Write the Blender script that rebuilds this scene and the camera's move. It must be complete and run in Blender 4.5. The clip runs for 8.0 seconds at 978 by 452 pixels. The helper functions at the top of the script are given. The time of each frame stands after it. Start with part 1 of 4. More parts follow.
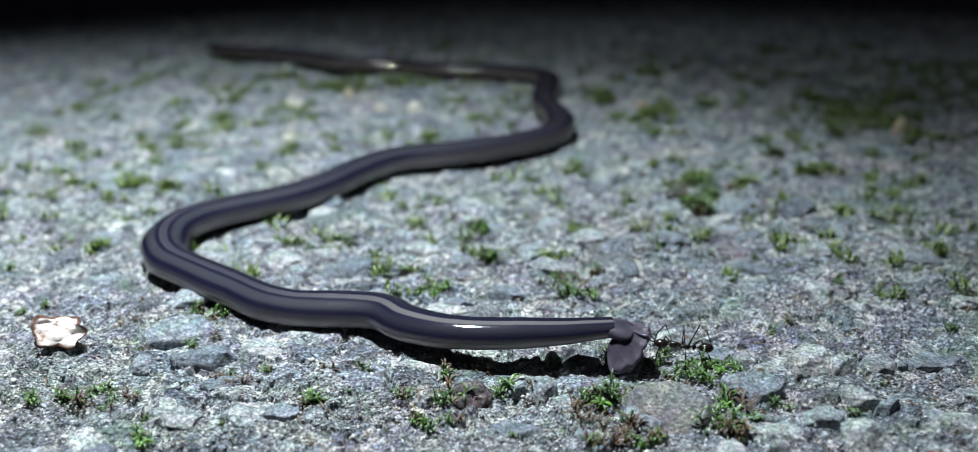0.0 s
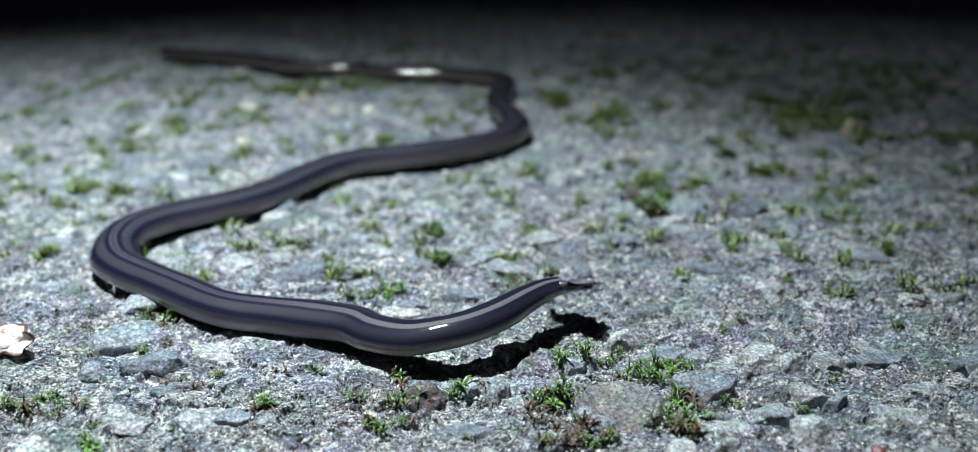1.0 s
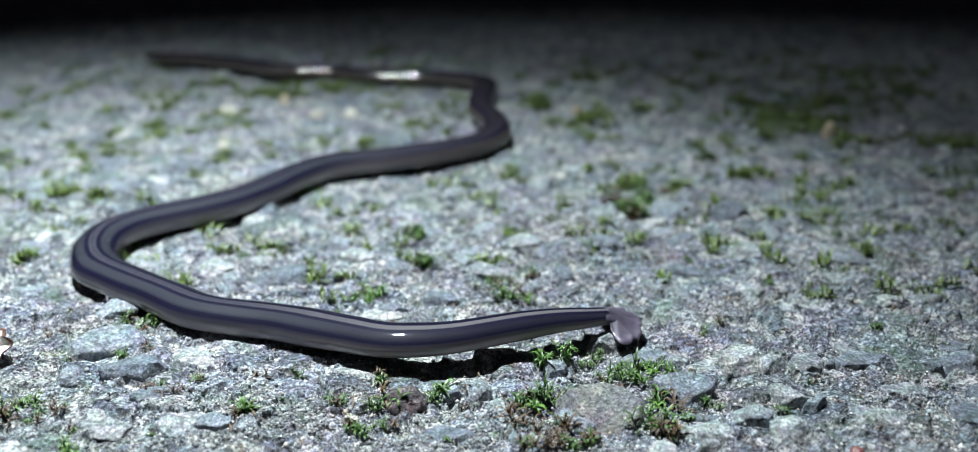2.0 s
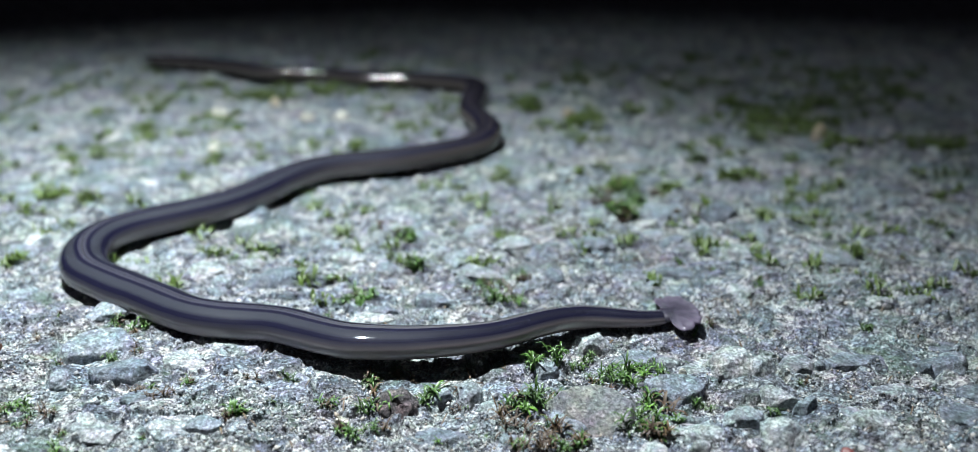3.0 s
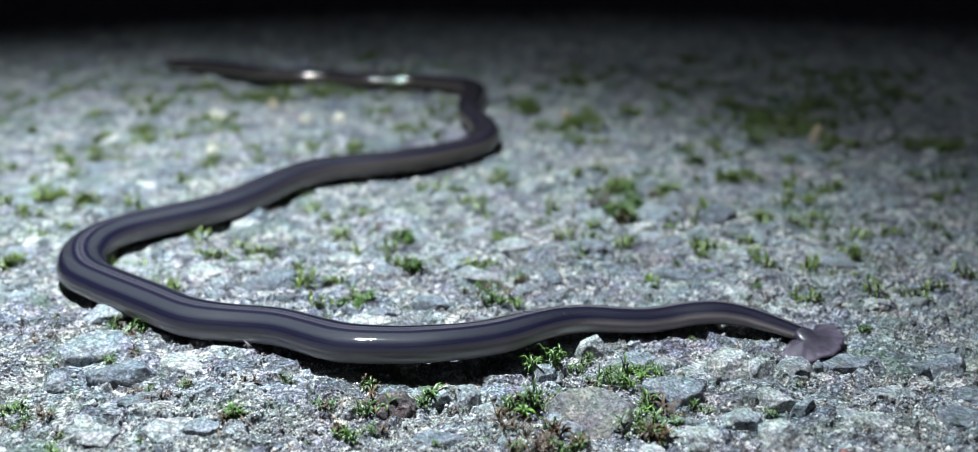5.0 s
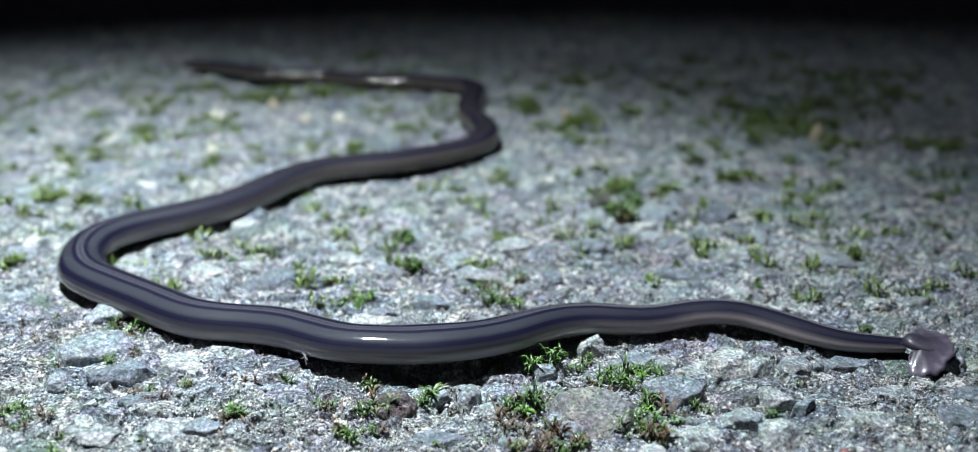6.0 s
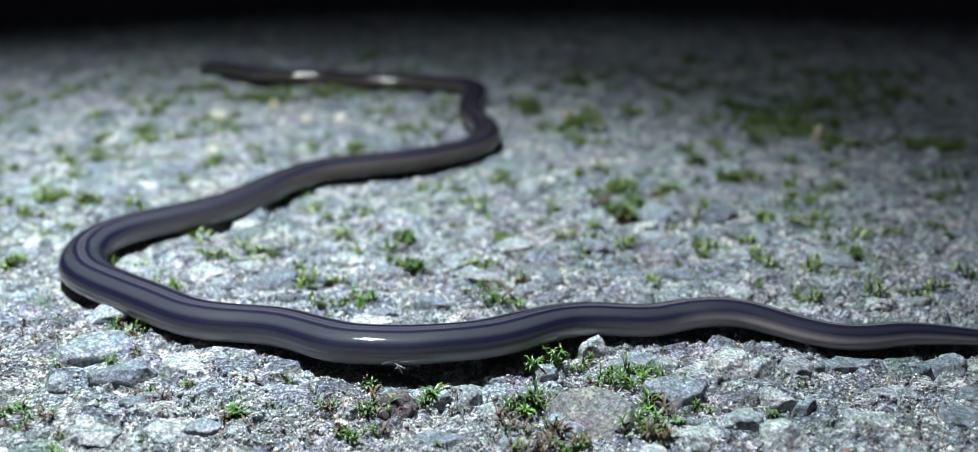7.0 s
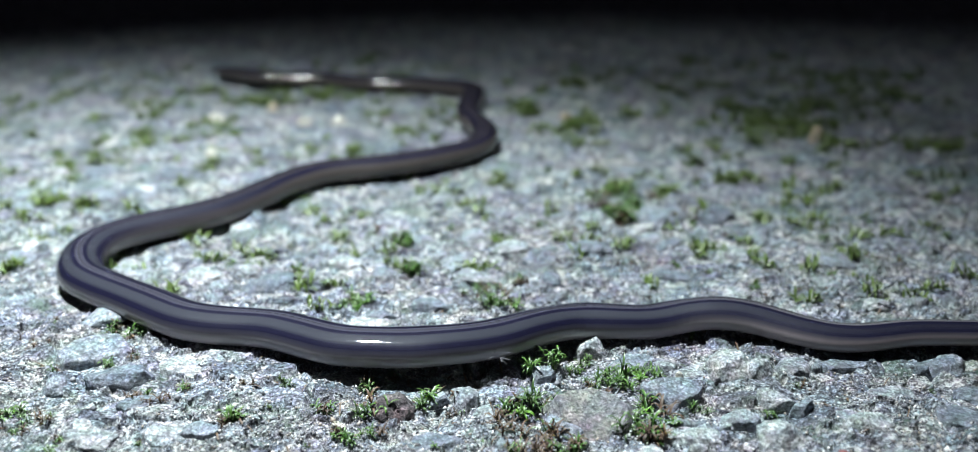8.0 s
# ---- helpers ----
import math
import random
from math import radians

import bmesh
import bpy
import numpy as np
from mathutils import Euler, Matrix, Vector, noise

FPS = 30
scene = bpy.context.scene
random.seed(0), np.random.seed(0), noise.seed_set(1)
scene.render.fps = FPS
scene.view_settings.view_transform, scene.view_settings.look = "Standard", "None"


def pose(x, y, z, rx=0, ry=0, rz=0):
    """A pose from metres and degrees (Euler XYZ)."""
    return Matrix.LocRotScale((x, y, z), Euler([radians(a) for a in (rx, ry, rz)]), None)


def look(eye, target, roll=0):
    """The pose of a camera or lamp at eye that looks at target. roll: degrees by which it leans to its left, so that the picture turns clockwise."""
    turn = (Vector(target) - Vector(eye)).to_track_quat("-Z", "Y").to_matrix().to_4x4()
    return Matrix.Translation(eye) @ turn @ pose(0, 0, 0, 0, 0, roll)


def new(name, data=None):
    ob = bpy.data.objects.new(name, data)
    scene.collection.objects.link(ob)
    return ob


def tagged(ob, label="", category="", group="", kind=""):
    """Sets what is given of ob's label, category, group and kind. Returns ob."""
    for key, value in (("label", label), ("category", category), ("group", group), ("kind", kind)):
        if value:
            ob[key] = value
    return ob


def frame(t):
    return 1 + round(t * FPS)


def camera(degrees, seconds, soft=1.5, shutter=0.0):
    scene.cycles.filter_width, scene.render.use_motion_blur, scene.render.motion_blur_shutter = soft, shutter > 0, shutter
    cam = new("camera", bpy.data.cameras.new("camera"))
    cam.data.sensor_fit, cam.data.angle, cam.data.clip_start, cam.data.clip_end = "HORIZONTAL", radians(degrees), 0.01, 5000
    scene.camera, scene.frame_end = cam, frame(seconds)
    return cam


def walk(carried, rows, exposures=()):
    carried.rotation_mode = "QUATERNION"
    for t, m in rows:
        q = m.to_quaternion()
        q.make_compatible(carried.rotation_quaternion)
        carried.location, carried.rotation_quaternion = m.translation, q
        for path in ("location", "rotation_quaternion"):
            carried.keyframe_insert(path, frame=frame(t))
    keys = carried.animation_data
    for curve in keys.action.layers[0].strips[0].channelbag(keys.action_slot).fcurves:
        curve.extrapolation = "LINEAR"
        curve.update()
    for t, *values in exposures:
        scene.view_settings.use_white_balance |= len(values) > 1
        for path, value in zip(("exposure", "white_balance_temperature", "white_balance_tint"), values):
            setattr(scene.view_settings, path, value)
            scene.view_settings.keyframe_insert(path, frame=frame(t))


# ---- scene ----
MM = 0.001  # the plan below is written in millimetres

# ---- camera ----
cam = camera(49.4, 8.0, soft=0.65, shutter=0.5)
cam.data.dof.use_dof = True
cam.data.dof.focus_distance = 79 * MM
cam.data.dof.aperture_fstop = 29


def eye(t, rx, ry, rz, x, y, z):
    return (t, pose(x * MM, y * MM, (38 + z) * MM, rx, ry, rz))


walk(cam, [
    eye(0.0, 69.44, 0.61, 3.64, -0.81, 0.16, 0.06),
    eye(0.5, 69.52, 0.41, 2.49, -0.50, 0.12, 0.02),
    eye(1.0, 69.60, 0.31, 1.48, -0.19, 0.08, 0.0),
    eye(1.5, 69.69, 0.20, 0.94, -0.08, 0.0, 0.0),
    eye(3.0, 69.89, 0.04, 0.10, 0.0, 0.0, 0.0),
    eye(3.5, 69.94, 0.02, 0.02, 0.0, 0.0, 0.0),
    eye(4.5, 70.00, 0.00, 0.00, 0.0, 0.0, 0.0),
    eye(6.0, 69.99, 0.05, 0.00, 0.0, 0.0, 0.0),
    eye(7.0, 70.00, 0.08, 0.04, 0.0, 0.0, 0.0),
    eye(7.5, 70.02, 0.13, 0.07, 0.02, 0.0, 0.0),
    eye(8.0, 70.11, 0.30, 0.00, 0.30, 0.0, 0.0),
], [(0.0, -0.28), (0.8, -0.20), (1.6, -0.10), (3.0, -0.02), (5.0, 0.0), (7.0, 0.05), (8.0, 0.14)])

# ---- night sky and the torch held over the ground ----
world = bpy.data.worlds.new("night")
scene.world = world
world.use_nodes = True
world.node_tree.nodes["Background"].inputs[0].default_value = (0.46, 0.44, 0.62, 1)
world.node_tree.nodes["Background"].inputs[1].default_value = 0.013

TORCH, AIM = Vector((-38, 93, 165)), Vector((-62, 64, 0))
SPILL_AIM, HOT_AIM = Vector((-15, 60, 0)), Vector((-16, 90, 0))
# watts, cone in degrees, softness, aim: four wide emitters, the hot spot of the lens, and the wide weak spill cut off by the torch's rim
EMITTERS = [(0.91, 93, 1.0, AIM)] * 4 + [(0.76, 60, 1.0, HOT_AIM), (0.42, 114, 0.5, SPILL_AIM)]
for i, (watts, cone, softness, aim) in enumerate(EMITTERS):
    led = bpy.data.lights.new("torch_led", "SPOT")
    led.energy, led.color = watts, (0.865, 0.948, 0.985)
    led.spot_size, led.spot_blend, led.shadow_soft_size = radians(cone), softness, 0.45 * MM
    lamp = new("torch_led", led)
    lamp.matrix_world = look((TORCH + Vector(((i - 2.5) * 1.6, (i % 2) * 1.3, 0))) * MM, aim * MM)


# ---- materials ----
def material(name):
    m = bpy.data.materials.new(name)
    m.use_nodes = True
    return m, m.node_tree, m.node_tree.nodes["Principled BSDF"]


def node(tree, kind, **sets):
    n = tree.nodes.new("ShaderNode" + kind)
    for key, value in sets.items():
        n.inputs[key.replace("_", " ")].default_value = value
    return n


def ramp(tree, value, stops, smooth=False):
    n = tree.nodes.new("ShaderNodeValToRGB")
    n.color_ramp.interpolation = "EASE" if smooth else "LINEAR"
    el = n.color_ramp.elements
    while len(el) < len(stops):
        el.new(0.5)
    for e, (p, c) in zip(el, stops):
        e.position, e.color = p, (*c, 1) if len(c) == 3 else c
    tree.links.new(value, n.inputs[0])
    return n.outputs[0]


def mixed(tree, mode, factor, a, b):
    n = tree.nodes.new("ShaderNodeMix")
    n.data_type, n.blend_type = "RGBA", mode
    for sock, v in ((n.inputs[0], factor), (n.inputs[6], a), (n.inputs[7], b)):
        if isinstance(v, (int, float, tuple)):
            sock.default_value = v
        else:
            tree.links.new(v, sock)
    return n.outputs[2]


def bump(tree, shader, height, strength, distance):
    n = node(tree, "Bump", Strength=strength, Distance=distance)
    tree.links.new(height, n.inputs["Height"])
    tree.links.new(n.outputs[0], shader.inputs["Normal"])


def noise_node(tree, where, scale, detail=4.0, rough=0.6):
    n = node(tree, "TexNoise", Scale=scale, Detail=detail, Roughness=rough)
    tree.links.new(where, n.inputs["Vector"])
    return n.outputs["Fac"]


def weathering(tree, col, where, stain, moss, relief):
    """Grain, blotches, hue, stains, pores and thin green algae laid over a mineral's own colour; returns colour and height."""
    fine = noise_node(tree, where, 3000, 6, 0.8)
    mid = noise_node(tree, where, 800, 6, 0.7)
    grains = []
    for size in (2600.0, 6500.0):
        v = node(tree, "TexVoronoi", Scale=size)
        tree.links.new(where, v.inputs["Vector"])
        grains.append(v)
    dark_to_white = [(0.18, (0.08, 0.08, 0.09)), (0.4, (0.40, 0.40, 0.41)), (0.6, (0.58, 0.58, 0.58)), (0.72, (0.82, 0.82, 0.81)), (0.8, (1.0, 1.0, 0.98))]
    blot = ramp(tree, mid, [(0.38, (0.16, 0.16, 0.17)), (0.5, (0.5, 0.5, 0.5)), (0.62, (0.86, 0.86, 0.84))])
    col = mixed(tree, "OVERLAY", 0.62 * relief, col, blot)
    for v, share in zip(grains, (0.45, 0.75)):
        col = mixed(tree, "OVERLAY", share * relief, col, ramp(tree, v.outputs["Color"], dark_to_white))
    speck = ramp(tree, fine, [(0.40, (0.10, 0.10, 0.11)), (0.5, (0.5, 0.5, 0.5)), (0.60, (0.95, 0.95, 0.94))])
    col = mixed(tree, "OVERLAY", 0.8 * relief, col, speck)
    for size, share in ((150, 0.28), (900, 0.24)):
        hue = node(tree, "TexNoise", Scale=size, Detail=4.0, Roughness=0.65)
        tree.links.new(where, hue.inputs["Vector"])
        col = mixed(tree, "OVERLAY", share, col, hue.outputs["Color"])
    wide = ramp(tree, noise_node(tree, where, 60, 5, 0.65), [(0.38, (0, 0, 0)), (0.62, (1, 1, 1))])
    col = mixed(tree, "MULTIPLY", wide, col, stain)
    pores = ramp(tree, noise_node(tree, where, 1500, 4, 0.7), [(0.30, (0.9 * relief,) * 3), (0.36, (0, 0, 0))])
    col = mixed(tree, "MIX", pores, col, (0.035, 0.033, 0.032, 1))
    if moss:
        algae = ramp(tree, noise_node(tree, where, 170, 7, 0.8), [(0.52, (0, 0, 0)), (0.70, (moss, moss, moss))])
        col = mixed(tree, "MIX", algae, col, (0.15, 0.25, 0.17, 1))
    high = mixed(tree, "ADD", 0.35, mixed(tree, "MIX", 0.55, mid, fine), grains[0].outputs["Distance"])
    return col, high, fine


def stone_material(name, tints, stain, moss=0.0, relief=1.0):
    """A single stone: one tint of its own, weathered."""
    m, tree, sh = material(name)
    where = tree.nodes.new("ShaderNodeTexCoord").outputs["Object"]
    base = ramp(tree, tree.nodes.new("ShaderNodeObjectInfo").outputs["Random"], tints)
    col, high, fine = weathering(tree, base, where, stain, moss, relief)
    tree.links.new(col, sh.inputs["Base Color"])
    tree.links.new(ramp(tree, fine, [(0.30, (0.3, 0.3, 0.3)), (0.42, (0.62, 0.62, 0.62)), (0.7, (0.75, 0.75, 0.75))]), sh.inputs["Roughness"])
    bump(tree, sh, high, 0.8, 0.5 * MM)
    return m


def ground_material(name, tints, bond, stain, moss):
    """Worn asphalt: flush chippings, each of its own tint, in a pale gritty bond."""
    m, tree, sh = material(name)
    where = tree.nodes.new("ShaderNodeTexCoord").outputs["Object"]
    grain, chip = (tree.nodes.new("ShaderNodeAttribute") for _ in range(2))
    grain.attribute_name, chip.attribute_name = "grain", "chip"
    crumbs = ramp(tree, noise_node(tree, where, 4200, 5, 0.8), [(0.41, (0.06, 0.06, 0.07)), (0.5, (0.5, 0.5, 0.5)), (0.58, (0.98, 0.97, 0.94))])
    paste = mixed(tree, "OVERLAY", 0.7, ramp(tree, noise_node(tree, where, 520, 6, 0.72), bond), crumbs)
    col = mixed(tree, "MIX", chip.outputs["Fac"], paste, ramp(tree, grain.outputs["Fac"], tints))
    col, high, fine = weathering(tree, col, where, stain, moss, 1.0)
    tree.links.new(col, sh.inputs["Base Color"])
    tree.links.new(ramp(tree, fine, [(0.28, (0.25, 0.25, 0.25)), (0.40, (0.6, 0.6, 0.6)), (0.7, (0.8, 0.8, 0.8))]), sh.inputs["Roughness"])
    bump(tree, sh, high, 1.0, 0.9 * MM)
    return m


GREYS = [(0.0, (0.10, 0.115, 0.15)), (0.2, (0.16, 0.185, 0.23)), (0.4, (0.22, 0.25, 0.295)), (0.6, (0.30, 0.32, 0.35)), (0.75, (0.25, 0.285, 0.335)), (0.9, (0.38, 0.39, 0.40)), (1.0, (0.50, 0.50, 0.49))]
BOND = [(0.34, (0.12, 0.12, 0.13)), (0.44, (0.27, 0.28, 0.29)), (0.54, (0.45, 0.45, 0.445)), (0.63, (0.66, 0.655, 0.63))]
M_GROUND = ground_material("weathered_asphalt", GREYS, BOND, (0.80, 0.83, 0.83, 1), 0.75)
M_DARK = stone_material("dark_basalt", [(0.0, (0.10, 0.115, 0.145)), (0.5, (0.16, 0.18, 0.215)), (1.0, (0.24, 0.26, 0.29))], (0.8, 0.82, 0.88, 1), 0.2, 0.6)
M_PALE = stone_material("grey_chipping", [(0.0, (0.19, 0.20, 0.225)), (0.5, (0.25, 0.26, 0.28)), (1.0, (0.34, 0.345, 0.355))], (0.8, 0.82, 0.85, 1), 0.3, 0.65)
M_BUFF = stone_material("buff_grey_chipping", [(0.0, (0.17, 0.17, 0.18)), (1.0, (0.21, 0.207, 0.205))], (0.8, 0.8, 0.8, 1), 0.3, 0.55)
M_WHITE = stone_material("white_quartz", [(0.0, (0.48, 0.44, 0.40)), (1.0, (0.62, 0.58, 0.53))], (0.9, 0.88, 0.85, 1), 0.0, 0.5)
M_BROWN = stone_material("purple_brown_clinker", [(0.0, (0.055, 0.042, 0.048)), (1.0, (0.10, 0.082, 0.088))], (0.7, 0.65, 0.65, 1), 0.0, 1.0)
M_TAN = stone_material("tan_pebble", [(0.0, (0.42, 0.33, 0.25)), (1.0, (0.52, 0.42, 0.33))], (0.8, 0.75, 0.7, 1), 0.0, 0.5)


def leaf_material(name, tip, foot, gloss=0.4):
    m, tree, sh = material(name)
    where = tree.nodes.new("ShaderNodeTexCoord").outputs["Object"]
    info = tree.nodes.new("ShaderNodeObjectInfo").outputs["Random"]
    a = ramp(tree, noise_node(tree, where, 650, 3), [(0.32, foot), (0.5, tuple((p + q) / 2 for p, q in zip(tip, foot))), (0.66, tip)])
    b = ramp(tree, info, [(0.0, (0.36, 0.38, 0.36)), (0.5, (0.5, 0.5, 0.5)), (1.0, (0.66, 0.64, 0.5))])
    patch = ramp(tree, noise_node(tree, where, 2500, 3), [(0.3, (0.4, 0.4, 0.4)), (0.7, (0.6, 0.6, 0.58))])
    tree.links.new(mixed(tree, "OVERLAY", 0.8, mixed(tree, "OVERLAY", 0.9, a, b), patch), sh.inputs["Base Color"])
    sh.inputs["Roughness"].default_value = gloss
    sh.inputs["Subsurface Weight"].default_value = 0.25
    sh.inputs["Subsurface Radius"].default_value = (0.6, 1.0, 0.3)
    sh.inputs["Subsurface Scale"].default_value = 0.25 * MM
    return m


M_MOSS = leaf_material("moss_leaf", (0.09, 0.20, 0.035), (0.022, 0.05, 0.014))
M_DARKMOSS = leaf_material("dark_moss_leaf", (0.07, 0.14, 0.035), (0.03, 0.06, 0.02))
M_FARMOSS = leaf_material("olive_moss_leaf", (0.09, 0.14, 0.036), (0.045, 0.075, 0.022))
M_DRY = leaf_material("dead_moss_leaf", (0.10, 0.062, 0.034), (0.04, 0.024, 0.016), 0.6)


def worm_material():
    """Wet skin with long stripes: u runs along the body, v from the back (0) round to the underside (1)."""
    m, tree, sh = material("striped_worm_skin")
    uv = tree.nodes.new("ShaderNodeUVMap")
    uv.uv_map = "skin"
    sep = tree.nodes.new("ShaderNodeSeparateXYZ")
    tree.links.new(uv.outputs[0], sep.inputs[0])
    wob = node(tree, "TexNoise", Scale=1.0, Detail=3.0)
    span = tree.nodes.new("ShaderNodeMapping")
    span.inputs["Scale"].default_value = (160, 3, 1)
    tree.links.new(uv.outputs[0], span.inputs[0])
    tree.links.new(span.outputs[0], wob.inputs["Vector"])
    shift = tree.nodes.new("ShaderNodeMath")
    shift.operation = "MULTIPLY_ADD"
    shift.inputs[1].default_value = 0.013
    tree.links.new(wob.outputs["Fac"], shift.inputs[0])
    less = tree.nodes.new("ShaderNodeMath")
    less.operation = "SUBTRACT"
    less.inputs[1].default_value = 0.015
    fore = node(tree, "MapRange")
    for key, value in ((1, 0.85), (2, 0.93), (3, 0.0), (4, 1.0)):
        fore.inputs[key].default_value = value
    tree.links.new(sep.outputs["X"], fore.inputs[0])
    tree.links.new(sep.outputs["Y"], less.inputs[0])
    tree.links.new(less.outputs[0], shift.inputs[2])
    # the last, brown tone is darkened for the shade under the body
    navy, grey, brown, pale, shaded_belly = (0.006, 0.006, 0.018), (0.036, 0.036, 0.050), (0.026, 0.028, 0.037), (0.175, 0.158, 0.170), (0.08, 0.064, 0.062)
    col = ramp(tree, shift.outputs[0], [
        (0.0, (0.028, 0.028, 0.036)), (0.012, grey), (0.035, grey), (0.055, navy), (0.09, navy),
        (0.125, brown), (0.225, brown), (0.28, navy), (0.34, navy), (0.38, (0.020, 0.020, 0.031)), (0.44, (0.040, 0.037, 0.046)), (0.51, pale), (0.68, pale), (0.85, shaded_belly), (1.0, shaded_belly)])
    ahead = ramp(tree, shift.outputs[0], [
        (0.0, (0.09, 0.087, 0.092)), (0.03, (0.09, 0.087, 0.092)), (0.055, navy), (0.10, navy), (0.19, (0.012, 0.012, 0.020)), (0.33, navy), (0.40, (0.05, 0.046, 0.054)), (0.48, (0.19, 0.158, 0.165)), (0.57, (0.19, 0.158, 0.165)), (0.72, shaded_belly), (1.0, shaded_belly)])
    rear = node(tree, "MapRange")
    for key, value in ((1, 0.46), (2, 0.60), (3, 1.0), (4, 0.0)):
        rear.inputs[key].default_value = value
    tree.links.new(sep.outputs["X"], rear.inputs[0])
    earth, flank = (0.032, 0.028, 0.028), (0.056, 0.047, 0.043)
    hind = ramp(tree, shift.outputs[0], [
        (0.0, navy), (0.03, navy), (0.055, earth), (0.11, earth), (0.14, navy), (0.25, navy), (0.31, (0.038, 0.033, 0.032)), (0.50, flank), (0.68, (0.07, 0.057, 0.050)), (0.85, shaded_belly), (1.0, shaded_belly)])
    col = mixed(tree, "MIX", rear.outputs[0], col, hind)
    col = mixed(tree, "MIX", fore.outputs[0], col, ahead)
    fine = node(tree, "TexNoise", Scale=1.0, Detail=5.0, Roughness=0.7)
    span2 = tree.nodes.new("ShaderNodeMapping")
    span2.inputs["Scale"].default_value = (1400, 60, 1)
    tree.links.new(uv.outputs[0], span2.inputs[0])
    tree.links.new(span2.outputs[0], fine.inputs["Vector"])
    mottle = ramp(tree, fine.outputs["Fac"], [(0.3, (0.40, 0.40, 0.41)), (0.7, (0.60, 0.60, 0.59))])
    tree.links.new(mixed(tree, "OVERLAY", 0.35, col, mottle), sh.inputs["Base Color"])
    sh.inputs["Roughness"].default_value = 0.55
    sh.inputs["Specular IOR Level"].default_value = 0.06
    sh.inputs["Coat Weight"].default_value = 1.0
    sh.inputs["Coat IOR"].default_value = 1.6
    sh.inputs["Coat Roughness"].default_value = 0.05
    sh.inputs["Subsurface Weight"].default_value = 0.12
    sh.inputs["Subsurface Radius"].default_value = (1.0, 0.8, 0.8)
    sh.inputs["Subsurface Scale"].default_value = 0.3 * MM
    bump(tree, sh, fine.outputs["Fac"], 0.05, 0.05 * MM)
    # faint rings and ripples in the wet film
    rings = node(tree, "TexNoise", Scale=1.0, Detail=3.0, Roughness=0.6)
    span3 = tree.nodes.new("ShaderNodeMapping")
    span3.inputs["Scale"].default_value = (420, 5, 1)
    tree.links.new(uv.outputs[0], span3.inputs[0])
    tree.links.new(span3.outputs[0], rings.inputs["Vector"])
    film = node(tree, "Bump", Strength=0.14, Distance=0.05 * MM)
    tree.links.new(rings.outputs["Fac"], film.inputs["Height"])
    tree.links.new(film.outputs[0], sh.inputs["Coat Normal"])
    return m


M_WORM = worm_material()


def head_material(name):
    """Wet, slightly clear skin: dark at the neck, mauve towards the rim."""
    m, tree, sh = material(name)
    where = tree.nodes.new("ShaderNodeTexCoord").outputs["Object"]
    along = tree.nodes.new("ShaderNodeVectorMath")
    along.operation = "LENGTH"
    tree.links.new(where, along.inputs[0])
    out = node(tree, "MapRange")
    for key, value in ((1, 0.6 * MM), (2, 2.8 * MM), (3, 0.0), (4, 1.0)):
        out.inputs[key].default_value = value
    tree.links.new(along.outputs["Value"], out.inputs[0])
    neck = ramp(tree, noise_node(tree, where, 1300, 5), [(0.3, (0.016, 0.015, 0.028)), (0.7, (0.045, 0.040, 0.058))])
    rim = ramp(tree, noise_node(tree, where, 1300, 5), [(0.3, (0.060, 0.050, 0.075)), (0.7, (0.135, 0.114, 0.155))])
    tree.links.new(mixed(tree, "MIX", out.outputs[0], neck, rim), sh.inputs["Base Color"])
    sh.inputs["Roughness"].default_value = 0.45
    sh.inputs["Coat Weight"].default_value = 0.3
    sh.inputs["Coat Roughness"].default_value = 0.12
    sh.inputs["Specular IOR Level"].default_value = 0.25
    sh.inputs["Transmission Weight"].default_value = 0.12
    sh.inputs["Subsurface Weight"].default_value = 0.4
    sh.inputs["Subsurface Radius"].default_value = (1, 0.7, 1)
    sh.inputs["Subsurface Scale"].default_value = 0.35 * MM
    bump(tree, sh, noise_node(tree, where, 1600, 3), 0.3, 0.12 * MM)
    return m


M_HEAD = head_material("translucent_head_skin")


# ---- mesh helpers ----
def part(name, bm, mat, parent=None, label="", smooth=True):
    """Links a bmesh, drawn in millimetres, as one mesh object."""
    bmesh.ops.scale(bm, vec=(MM, MM, MM), verts=bm.verts)
    me = bpy.data.meshes.new(name)
    bm.to_mesh(me)
    bm.free()
    for p in me.polygons:
        p.use_smooth = smooth
    me.materials.append(mat)
    ob = new(name, me)
    if parent:
        ob.parent = parent
    if label:
        tagged(ob, label)
    return ob


# ---- the ground ----
def lattice(ix, iy, salt):
    """A random number from 0 to 1 for each whole pair."""
    h = (ix.astype(np.int64) * 374761393 + iy.astype(np.int64) * 668265263 + salt * 974634777) & 0xFFFFFFFF
    h = ((h ^ (h >> 13)) * 1274126177) & 0xFFFFFFFF
    return ((h ^ (h >> 16)) & 0xFFFFFF) / float(0xFFFFFF)


